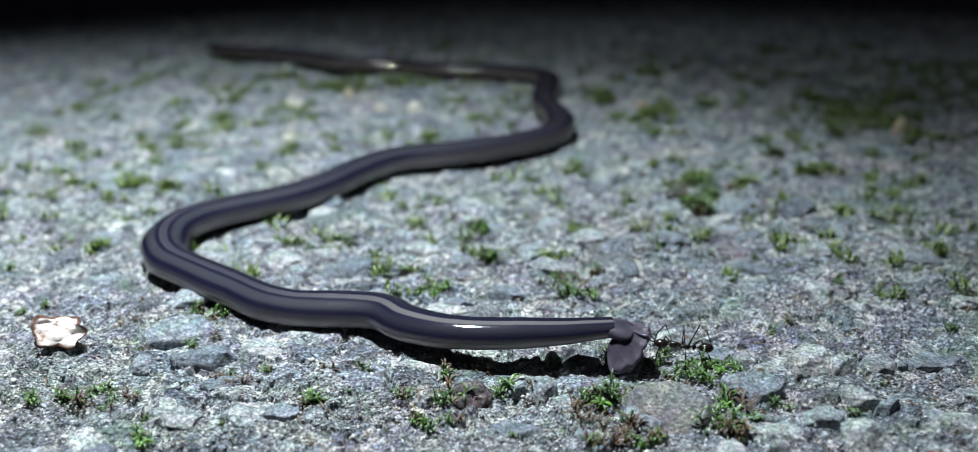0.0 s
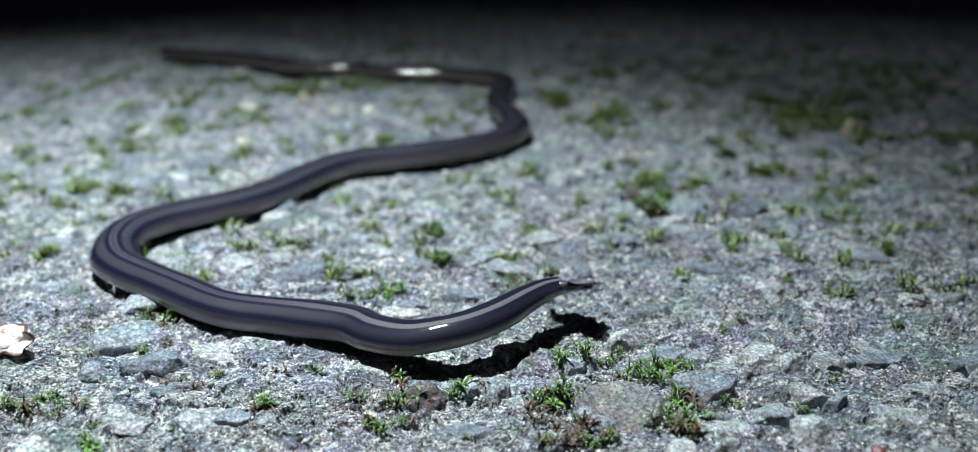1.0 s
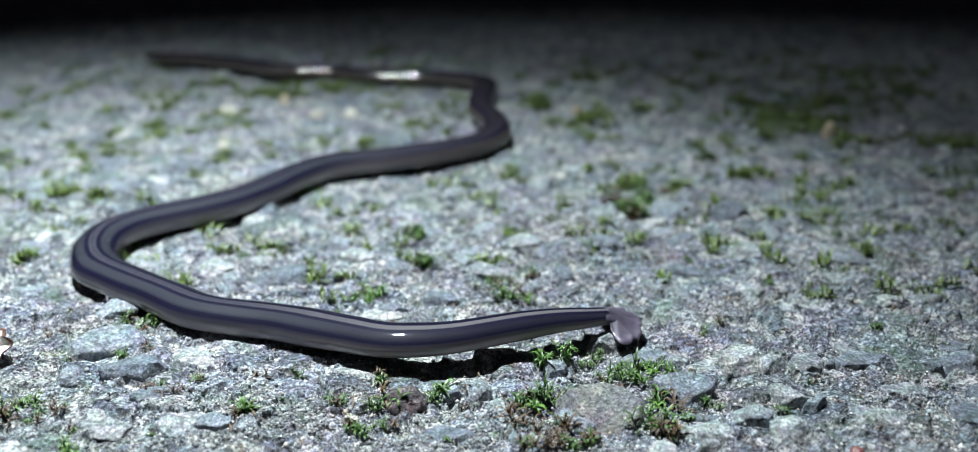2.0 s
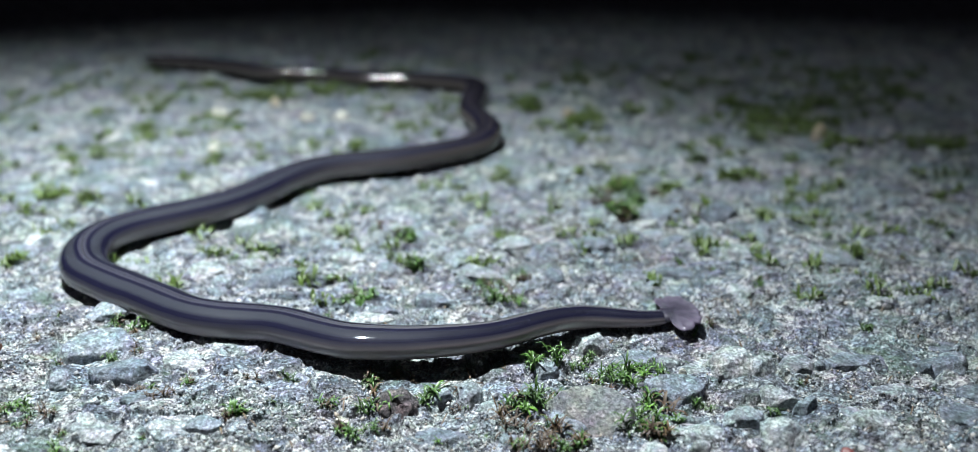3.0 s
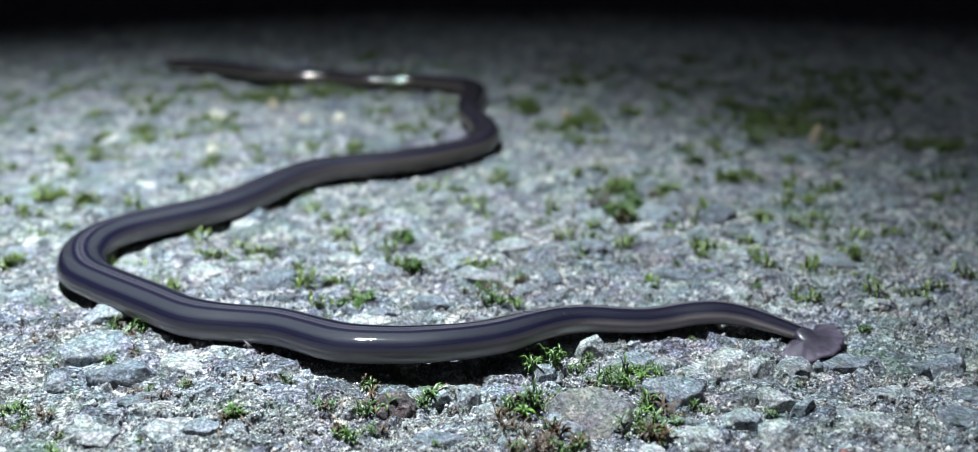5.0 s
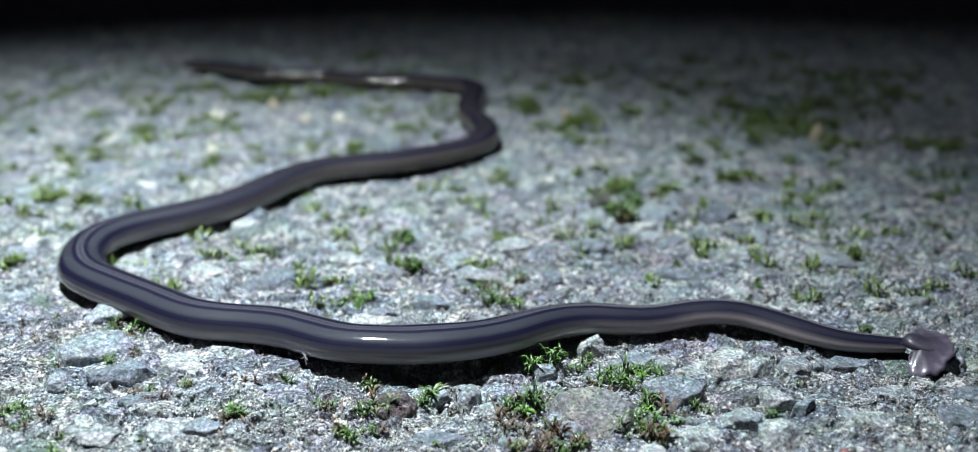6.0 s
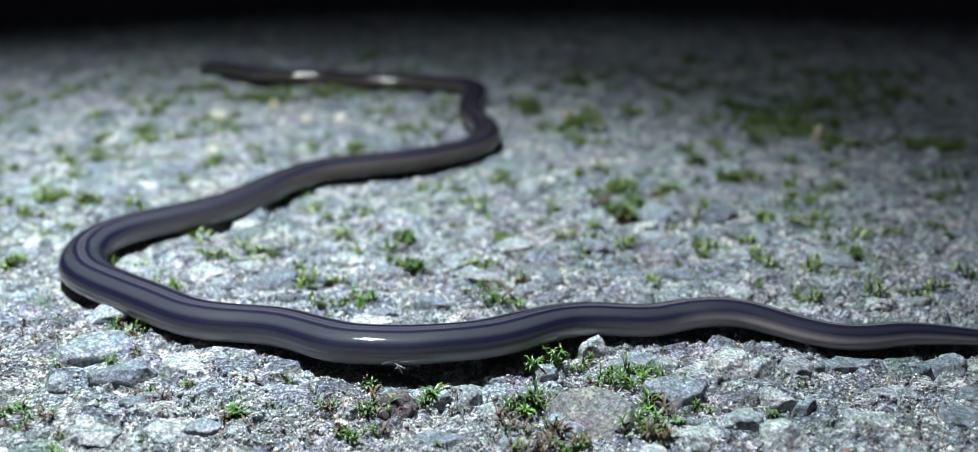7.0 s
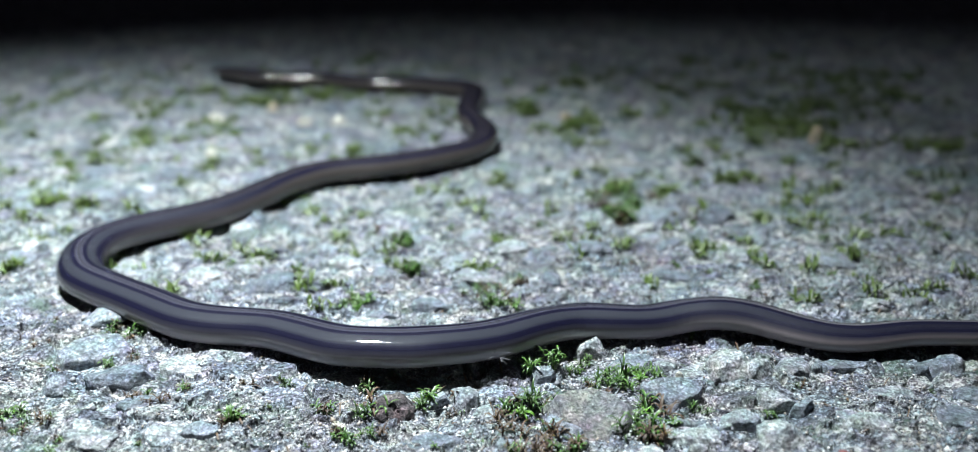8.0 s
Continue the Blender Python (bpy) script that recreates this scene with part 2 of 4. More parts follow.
def value_noise(x, y, size, salt):
    x, y = x / size, y / size
    ix, iy = np.floor(x), np.floor(y)
    fx, fy = x - ix, y - iy
    fx, fy = fx * fx * (3 - 2 * fx), fy * fy * (3 - 2 * fy)
    a, b = lattice(ix, iy, salt), lattice(ix + 1, iy, salt)
    c, d = lattice(ix, iy + 1, salt), lattice(ix + 1, iy + 1, salt)
    return a + (b - a) * fx + (c - a) * fy + (a - b - c + d) * fx * fy - 0.5


def chips(x, y, size, salt):
    """Broken chippings: to each place the chip's number, the way to its middle and how far its edge is."""
    x, y = x / size, y / size
    ix, iy = np.floor(x), np.floor(y)
    best = np.full(x.shape, 9.0)
    second = best.copy()
    num, dx, dy = np.zeros(x.shape), np.zeros(x.shape), np.zeros(x.shape)
    for ox in (-1, 0, 1):
        for oy in (-1, 0, 1):
            jx, jy = ix + ox, iy + oy
            ex, ey = x - jx - lattice(jx, jy, salt), y - jy - lattice(jx, jy, salt + 1)
            d = np.sqrt(ex * ex + ey * ey)
            near = d < best
            second = np.where(near, best, np.minimum(second, d))
            num = np.where(near, lattice(jx, jy, salt + 2), num)
            dx, dy = np.where(near, ex, dx), np.where(near, ey, dy)
            best = np.where(near, d, best)
    return num, dx, dy, np.clip(second - best, 0, 1)


def chip_layer(z, tone, solid, wx, wy, size, salt, share, rise, spread, tilt, broken, round_off=0.13):
    """Lays flat-topped broken chippings over what is there: share of the cells filled, rise in mm and its spread, tilt of the tops, how far the rims are worn round."""
    n, ax, ay, edge = chips(wx, wy, size, salt)
    key = np.floor(n * 9999)
    here = lattice(key, 0 * n, salt + 5) < share
    cover = np.where(here, np.clip((edge - 0.04) / round_off, 0, 1), 0)
    cover = cover * cover * (3 - 2 * cover)
    slope = (lattice(key, 0 * n, salt + 6) - 0.5) * ax + (lattice(key, 0 * n, salt + 7) - 0.5) * ay
    top = rise + spread * (lattice(key, 0 * n, salt + 8) - 0.35) + tilt * slope + broken
    # an open joint here and there round a chipping
    joint = np.where(here, np.exp(-((edge - 0.02) / 0.04) ** 2), 0) * np.clip(3 * value_noise(wx, wy, size * 1.3, salt + 9), 0, 1)
    z = z * (1 - cover) + top * cover - 0.28 * size ** 0.5 * joint
    return z, tone * (1 - cover) + n * cover, np.maximum(solid, cover)


def ground_relief(x, y, full=False):
    """Height in mm; with full also the tint and how far it is a chipping's face."""
    wx = x + 1.3 * value_noise(x, y, 2.4, 3) + 0.35 * value_noise(x, y, 0.8, 4)
    wy = y + 1.3 * value_noise(x, y, 2.4, 5) + 0.35 * value_noise(x, y, 0.8, 6)
    broad = 0.9 * value_noise(x, y, 27.0, 7) + 0.6 * value_noise(x, y, 9.0, 8) + 0.35 * value_noise(x, y, 4.0, 10)
    rough = 0.30 * np.abs(value_noise(x, y, 1.1, 11)) + 0.16 * value_noise(x, y, 0.5, 9)
    z = 0.32 * value_noise(x, y, 1.0, 12) + 0.22 * value_noise(x, y, 0.45, 13)
    tone, solid = 0 * x + 0.5, 0 * x
    z, tone, solid = chip_layer(z, tone, solid, wx, wy, 0.75, 40, 0.55, 0.08, 0.32, 0.6, 0)
    z, tone, solid = chip_layer(z, tone, solid, wx, wy, 1.6, 30, 0.52, 0.14, 0.46, 1.1, 0.6 * rough, 0.18)
    z, tone, solid = chip_layer(z, tone, solid, wx, wy, 3.4, 20, 0.46, 0.24, 0.46, 1.6, 0.7 * rough, 0.24)
    if full:
        return broad + z - 0.25, tone, solid
    return broad + z - 0.25


def steps(start, first, growth, end):
    out, d = [], first
    while start < end:
        d *= growth
        start += d
        out.append(start)
    return out


def build_ground():
    side = steps(45, 0.2, 1.03, 330)
    side += steps(side[-1], 10, 1.25, 4000)
    xs = np.array([-v for v in reversed(side)] + list(np.arange(-45, 45.01, 0.2)) + side)
    near, far = steps(-57, 0.24, 1.06, 120), steps(104, 0.18, 1.0095, 270)
    near += steps(near[-1], 10, 1.3, 4000)
    far += steps(far[-1], 2.0, 1.1, 6000)
    ys = np.array([-v for v in reversed(near)] + list(np.arange(57, 104, 0.18)) + far)
    gx, gy = np.meshgrid(xs, ys)
    z, grain, chip = ground_relief(gx, gy, True)
    nx, ny = len(xs), len(ys)
    me = bpy.data.meshes.new("ground")
    co = np.stack([gx, gy, z], -1).reshape(-1, 3) * MM
    me.vertices.add(nx * ny)
    me.vertices.foreach_set("co", co.ravel().astype(np.float32))
    i = (np.arange(ny - 1)[:, None] * nx + np.arange(nx - 1)[None, :]).ravel()
    quads = np.stack([i, i + 1, i + nx + 1, i + nx], -1).astype(np.int32)
    me.loops.add(quads.size)
    me.loops.foreach_set("vertex_index", quads.ravel())
    me.polygons.add(len(quads))
    me.polygons.foreach_set("loop_start", np.arange(0, quads.size, 4, dtype=np.int32))
    me.polygons.foreach_set("use_smooth", np.zeros(len(quads), dtype=bool))
    me.update(calc_edges=True)
    at = me.attributes.new("grain", "FLOAT", "POINT")
    at.data.foreach_set("value", np.clip(grain, 0.02, 0.98).ravel().astype(np.float32))
    at = me.attributes.new("chip", "FLOAT", "POINT")
    at.data.foreach_set("value", (0.92 * chip).ravel().astype(np.float32))
    me.materials.append(M_GROUND)
    return tagged(new("ground", me), "weathered grey asphalt with embedded chippings and algae", "ground", kind="structure")


ground = build_ground()


def level(x, y):
    return float(ground_relief(np.array([x], float), np.array([y], float))[0])


# ---- loose mineral grit that covers the ground ----
def grit_material():
    m, tree, sh = material("mineral_grit")
    isle = tree.nodes.new("ShaderNodeNewGeometry").outputs["Random Per Island"]
    col = ramp(tree, isle, [(0.0, (0.05, 0.052, 0.06)), (0.3, (0.12, 0.125, 0.14)), (0.6, (0.21, 0.22, 0.235)), (0.78, (0.30, 0.30, 0.30)), (0.85, (0.30, 0.25, 0.20)), (0.92, (0.42, 0.42, 0.42)), (0.97, (0.7, 0.7, 0.69)), (1.0, (0.85, 0.85, 0.83))])
    where = tree.nodes.new("ShaderNodeTexCoord").outputs["Object"]
    fleck = ramp(tree, noise_node(tree, where, 5000, 3), [(0.3, (0.3, 0.3, 0.3)), (0.7, (0.7, 0.7, 0.7))])
    tree.links.new(mixed(tree, "OVERLAY", 0.7, col, fleck), sh.inputs["Base Color"])
    shine = ramp(tree, isle, [(0.0, (0.22, 0.22, 0.22)), (0.15, (0.6, 0.6, 0.6)), (0.88, (0.5, 0.5, 0.5)), (0.95, (0.18, 0.18, 0.18))])
    tree.links.new(shine, sh.inputs["Roughness"])
    return m


def build_grit(count):
    """Broken grains, each a crooked octahedron, thick where the asphalt is worn and thin on the big chippings."""
    rng = np.random.default_rng(11)
    y = 57 + 60 * rng.random(count * 2) ** 1.5
    x = (rng.random(count * 2) * 2 - 1) * (y * 0.50 + 8)
    z = ground_relief(x, y)
    thick = 0.45 + 1.3 * value_noise(x, y, 5.0, 71) + 0.8 * value_noise(x, y, 1.4, 72)
    keep = np.flatnonzero(rng.random(count * 2) < thick)[:count]
    x, y, z = x[keep], y[keep], z[keep]
    n = len(x)
    size = 0.035 + 0.10 * rng.random(n) ** 2.2 + 0.15 * (rng.random(n) > 0.985)
    shape = np.array([(1, 0, 0), (-1, 0, 0), (0, 1, 0), (0, -1, 0), (0, 0, 1), (0, 0, -1)], float)
    v = shape[None] * (0.6 + 0.8 * rng.random((n, 6, 1))) + 0.35 * (rng.random((n, 6, 3)) - 0.5)
    q = rng.normal(size=(n, 4))
    q /= np.linalg.norm(q, axis=1)[:, None]
    w, a, b, c = q.T
    rot = np.stack([1 - 2 * (b * b + c * c), 2 * (a * b - c * w), 2 * (a * c + b * w), 2 * (a * b + c * w), 1 - 2 * (a * a + c * c), 2 * (b * c - a * w), 2 * (a * c - b * w), 2 * (b * c + a * w), 1 - 2 * (a * a + b * b)], -1).reshape(n, 3, 3)
    v = np.einsum("nij,nkj->nki", rot, v) * size[:, None, None] + np.stack([x, y, z + size * 0.25], -1)[:, None]
    tri = np.array([(0, 2, 4), (2, 1, 4), (1, 3, 4), (3, 0, 4), (2, 0, 5), (1, 2, 5), (3, 1, 5), (0, 3, 5)])
    faces = (tri[None] + 6 * np.arange(n)[:, None, None]).reshape(-1, 3).astype(np.int32)
    me = bpy.data.meshes.new("grit")
    me.vertices.add(6 * n)
    me.vertices.foreach_set("co", (v * MM).ravel().astype(np.float32))
    me.loops.add(faces.size)
    me.loops.foreach_set("vertex_index", faces.ravel())
    me.polygons.add(len(faces))
    me.polygons.foreach_set("loop_start", np.arange(0, faces.size, 3, dtype=np.int32))
    me.update(calc_edges=True)
    me.materials.append(grit_material())
    tagged(new("grit", me), "fine grey and white mineral grit on asphalt", "grit", kind="stuff")


build_grit(60000)


# ---- stones set in the ground ----
def stone(x, y, w, d, h, turn, mat, seed, flat=0.5, name="stone", label="", fine=4, face=None, rugged=1.0):
    """A worn chipping w wide, d deep, standing h proud; flat: how much of its top is cut level; face: the way that its main face looks; rugged: an unbroken, lumpy one."""
    rnd = random.Random(seed)
    bm = bmesh.new()
    bmesh.ops.create_icosphere(bm, subdivisions=fine, radius=1.0)
    cuts = []
    for k in range(7):  # broken sides
        a = 2 * math.pi * (k + rnd.uniform(-0.3, 0.3)) / 7
        cuts.append((Vector((math.cos(a), math.sin(a), rnd.uniform(-0.1, 0.75))).normalized(), rnd.uniform(0.58, 0.86)))
    cuts.append((Vector((rnd.uniform(-0.3, 0.3), rnd.uniform(-0.35, 0.2), 1)).normalized(), 1 - flat))
    cuts.append((Vector((rnd.uniform(-0.7, 0.7), rnd.uniform(-0.7, 0.1), 1)).normalized(), 1.08 - flat))
    if face:
        cuts[-2:] = [(Vector(face).normalized(), 1 - flat)]
    off = Vector((seed * 3.1, seed * 1.7, 0))
    for v in bm.verts:
        p = v.co.copy()
        for _ in range(2):
            for n, c in (cuts if rugged < 2 else ()):
                over = p.dot(n) - c
                if over > 0:
                    p -= n * over * 0.97
        p *= 1 + rugged * (0.09 * noise.noise(p * 2.0 + off) + 0.05 * noise.noise(p * 6 + off) + 0.04 * noise.noise(p * 15 + off))
        v.co = Vector((p.x * w * 0.66, p.y * d * 0.66, p.z * h * 1.5))
    ob = part(name, bm, mat, ground, label)
    ob.matrix_basis = pose(x * MM, y * MM, (level(x, y) - 0.30 * h) * MM, rnd.uniform(-5, 5), rnd.uniform(-5, 5), turn)
    return ob


stone(7.5, 66.4, 6.6, 5.2, 2.1, -14, M_BUFF, 3, 0.40, face=(0.18, -0.42, 1), label="flat angular pale grey chipping beside moss")
stone(13.1, 68.2, 4.9, 3.0, 1.35, -5, M_DARK, 4, 0.3, face=(0.15, -0.3, 1), label="rounded dark basalt pebble beside moss")
stone(8.0, 76.4, 2.4, 1.8, 1.3, 10, M_PALE, 5, 0.45)
stone(11.3, 74.5, 5.0, 2.6, 0.8, 5, M_DARK, 73, 0.5, label="flat bluish chipping between moss tufts")
stone(15.9, 71.7, 3.5, 3.0, 0.7, 0, M_PALE, 74, 0.4)
stone(4.3, 72.2, 1.9, 1.6, 0.9, 0, M_DARK, 6, 0.3)
stone(-1.8, 68.3, 2.5, 2.8, 1.2, 0, M_PALE, 7, 0.2)
stone(0.0, 66.5, 2.7, 1.8, 0.8, 20, M_PALE, 8, 0.4)
stone(-6.7, 66.5, 2.4, 2.2, 0.8, 0, M_BROWN, 9, 0.05, rugged=2.6, label="rough purple-brown clinker lump")
stone(17.6, 64.4, 3.0, 1.8, 0.9, 15, M_DARK, 10, 0.2)
stone(19.5, 62.3, 3.1, 2.7, 0.9, 0, M_PALE, 11, 0.2)
stone(22.2, 66.1, 2.3, 1.0, 1.0, 35, M_DARK, 12, 0.3)
stone(27.9, 73.7, 5.3, 2.5, 0.9, 5, M_DARK, 13, 0.5, label="long smooth dark slab of stone")
stone(25.2, 72.9, 1.3, 0.6, 0.7, 40, M_DARK, 14, 0.3)
stone(20.4, 67.4, 2.7, 1.7, 0.8, -20, M_PALE, 15, 0.4)
stone(20.4, 72.0, 2.8, 2.2, 1.2, 0, M_PALE, 16, 0.2)
stone(18.1, 72.5, 3.6, 3.6, 1.1, 0, M_PALE, 17, 0.25)
stone(23.4, 72.7, 3.3, 3.1, 0.8, 20, M_PALE, 18, 0.4)
stone(-30.9, 75.2, 6.4, 3.6, 1.2, 18, M_DARK, 19, 0.5, face=(-0.1, -0.25, 1), label="flat bluish slab of stone")
stone(-27.6, 71.0, 4.4, 2.6, 1.5, 15, M_DARK, 20, 0.45)
stone(-23.4, 73.7, 3.4, 4.2, 0.5, 0, M_PALE, 21, 0.5)
stone(-19.5, 89.1, 5.1, 4.3, 1.2, 10, M_DARK, 22, 0.3)
stone(-5.1, 84.9, 3.0, 2.0, 0.9, 0, M_DARK, 23, 0.4)
stone(-33.9, 92.5, 3.8, 2.8, 0.8, 0, M_PALE, 24, 0.4)
stone(-9.4, 83.0, 2.3, 1.5, 0.6, 10, M_DARK, 25, 0.4)
stone(17.6, 106.4, 3.6, 5.1, 1.4, 0, M_DARK, 26, 0.3)
stone(43.4, 136.5, 2.0, 0.9, 2.0, 0, M_TAN, 27, 0.1, label="small tan pebble")
stone(-39.2, 149.9, 2.3, 1.5, 1.5, 0, M_WHITE, 28, 0.2)
stone(-25.9, 146.0, 2.1, 1.1, 1.3, 0, M_WHITE, 29, 0.2)
stone(-35.6, 131.7, 1.8, 0.9, 1.2, 0, M_WHITE, 30, 0.2)
stone(-32.5, 156.0, 1.5, 0.7, 1.4, 0, M_TAN, 31, 0.2)
stone(-21.3, 147.8, 1.8, 0.8, 1.2, 0, M_WHITE, 32, 0.2)
stone(-10.3, 64.4, 1.1, 0.5, 0.8, 0, M_WHITE, 33, 0.3)
stone(11.9, 62.6, 0.5, 0.2, 0.6, 0, M_WHITE, 34, 0.2)
stone(14.4, 71.1, 0.7, 0.3, 0.5, 0, M_WHITE, 35, 0.2)
stone(11.2, 149.9, 1.8, 1.3, 1.6, 0, M_TAN, 36, 0.2)
stone(-4.0, 62.7, 4.6, 2.5, 0.7, 10, M_DARK, 38, 0.5)
stone(-10.6, 71.7, 4.2, 3.1, 0.8, 15, M_PALE, 40, 0.5)
stone(-26.8, 62.7, 3.8, 2.0, 0.35, -15, M_PALE, 41, 0.6)
stone(-19.8, 63.6, 3.0, 1.6, 0.8, 0, M_DARK, 42, 0.4)
stone(-41.3, 85.6, 3.8, 2.7, 1.0, 0, M_DARK, 43, 0.3)
stone(-3.8, 67.9, 2.3, 1.7, 0.9, 0, M_DARK, 44, 0.3)
stone(29.5, 67.9, 4.1, 2.6, 0.6, 0, M_PALE, 45, 0.5)
stone(34.4, 73.2, 3.4, 2.3, 0.7, 0, M_DARK, 46, 0.4)
stone(14.6, 62.7, 3.4, 2.0, 0.9, 0, M_PALE, 47, 0.4)
stone(33.5, 64.4, 4.7, 3.4, 0.7, 0, M_DARK, 48, 0.5)
stone(6.7, 91.3, 5.2, 3.5, 0.7, 0, M_PALE, 49, 0.5)
stone(17.2, 91.3, 3.5, 2.4, 0.8, 0, M_DARK, 50, 0.4)
stone(23.6, 94.4, 3.6, 2.5, 0.9, 0, M_PALE, 51, 0.3)
stone(-1.4, 91.3, 4.1, 2.9, 0.7, 0, M_PALE, 52, 0.5)
stone(-13.4, 94.4, 3.6, 2.5, 0.9, 0, M_PALE, 53, 0.4)
stone(-26.3, 91.3, 4.1, 2.7, 0.8, 0, M_PALE, 54, 0.4)
stone(10.2, 97.7, 3.7, 2.8, 0.8, 0, M_DARK, 55, 0.4)
stone(-51.2, 110.9, 4.1, 2.9, 1.0, 0, M_DARK, 56, 0.3)
stone(-15.6, 97.7, 3.1, 2.0, 0.9, 0, M_DARK, 57, 0.3)
stone(2.2, 97.7, 3.7, 2.8, 0.8, 0, M_PALE, 58, 0.4)
stone(24.3, 106.8, 3.3, 3.0, 1.0, 0, M_DARK, 59, 0.3)
stone(32.8, 71.7, 1.6, 0.7, 0.8, 0, M_DARK, 60, 0.3)
stone(26.3, 63.6, 3.4, 2.1, 0.7, 0, M_PALE, 61, 0.4)


CHIP_RND = random.Random(21)
for i in range(120):
    cy = 57 + 75 * CHIP_RND.random() ** 1.4
    cx = CHIP_RND.uniform(-1, 1) * (cy * 0.5 + 4)
    cw = CHIP_RND.uniform(1.2, 3.6)
    stone(cx, cy, cw, cw * CHIP_RND.uniform(0.6, 1.1), CHIP_RND.uniform(0.35, 0.75), CHIP_RND.uniform(0, 180), CHIP_RND.choice((M_DARK, M_DARK, M_PALE)), 200 + i, CHIP_RND.uniform(0.3, 0.6), fine=3)


# ---- the worm ----
FAR_BRANCH = [(-65.2, 189.2), (-61.6, 185.2), (-56.9, 183.0), (-50.9, 181.4), (-45.7, 178.7), (-40.2, 174.6, 1.8), (-37.0, 171.6, 1.9), (-34.0, 171.86, 1.71), (-31.0, 172.06, 1.56), (-28.0, 172.2, 1.45), (-26.0, 172.1, 1.38), (-23.0, 170.0, 1.45), (-20.0, 168.4, 1.55), (-17.5, 168.35, 1.53), (-15.0, 168.23, 1.5), (-12.0, 168.08, 1.48), (-8.3, 166.8), (-4.5, 165.1), (-2.3, 162.9), (-2.5, 156.9), (-2.9, 151.0), (-2.4, 145.4), (-1.0, 140.9), (-0.4, 136.7), (-1.0, 132.3)]
MID_BRANCH = [(-2.5, 129.2), (-4.8, 127.1), (-7.9, 124.9), (-10.8, 123.3), (-13.7, 122.0), (-17.3, 120.9), (-20.7, 118.9), (-23.6, 114.8), (-26.0, 109.7), (-28.5, 106.0), (-31.2, 103.6), (-33.8, 101.7), (-36.3, 99.5), (-37.9, 96.8), (-38.2, 93.8), (-37.5, 90.7), (-35.9, 87.7)]
NEAR_BRANCH = [(-33.8, 85.8, 1.5), (-31.3, 83.9, 1.5), (-27.9, 81.4, 1.5), (-24.6, 78.9, 1.5), (-21.8, 77.9, 1.5), (-19.2, 77.5, 1.5), (-16.5, 76.5, 1.7), (-13.7, 74.6, 1.9), (-11.1, 72.9, 2.1), (-8.7, 72.4, 2.2), (-6.3, 72.3, 2.2), (-3.9, 72.4, 2.3), (-1.6, 73.0, 2.2), (0.8, 74.1, 2.1), (3.2, 75.8, 2.0), (5.8, 77.5, 1.8)]
LAST_BRANCH = [(8.3, 77.8, 1.9), (10.8, 77.7, 1.8), (13.3, 78.1, 1.6), (15.9, 78.9, 1.7), (18.5, 79.3, 1.75), (21.0, 78.9, 1.65), (23.2, 77.7, 1.5), (25.3, 76.3, 1.4), (27.5, 75.2, 1.4), (29.9, 75.0, 1.5), (32.5, 75.3, 1.7), (35.0, 75.4, 1.7), (38.2, 75.3, 1.7), (41.7, 75.2, 1.7), (45.6, 75.2, 1.7), (49.5, 75.2, 1.7), (53.4, 75.2, 1.7)]


def dense(points, n):
    """n places evenly along a smooth curve through the points."""
    p = np.array(points, float)
    p = np.vstack([2 * p[0] - p[1], p, 2 * p[-1] - p[-2]])
    out = []
    for i in range(1, len(p) - 2):
        t = np.linspace(0, 1, 16, endpoint=False)[:, None]
        a, b, c, d = p[i - 1], p[i], p[i + 1], p[i + 2]
        out.append(0.5 * (2 * b + (c - a) * t + (2 * a - 5 * b + 4 * c - d) * t * t + (3 * b - a - 3 * c + d) * t ** 3))
    q = np.vstack(out + [p[-2:-1]])
    s = np.r_[0, np.cumsum(np.linalg.norm(np.diff(q, axis=0), axis=1))]
    u = np.linspace(0, s[-1], n)
    return np.stack([np.interp(u, s, q[:, k]) for k in range(3)], -1), s[-1]


TRAIL, TRAIL_LENGTH = dense([(*p, 1.5)[:3] for p in FAR_BRANCH + MID_BRANCH] + NEAR_BRANCH + LAST_BRANCH, 2600)
TRAIL_S = np.linspace(0, TRAIL_LENGTH, 2600)
KERNEL = np.exp(-0.5 * (np.arange(-40, 41) / 9.0) ** 2)
TRAIL = np.stack([np.convolve(np.r_[[c[0]] * 40, c, [c[-1]] * 40], KERNEL / KERNEL.sum(), "valid") for c in TRAIL.T], -1)
JOINT = float(TRAIL_S[np.argmin(np.hypot(TRAIL[:, 0] + 21.8, TRAIL[:, 1] - 77.9))])  # from here on the raised front moves freely
FRONTS = {}


def front(t, *points):
    FRONTS[t] = dense([tuple(TRAIL[np.searchsorted(TRAIL_S, JOINT)])] + list(points), 400)[0]


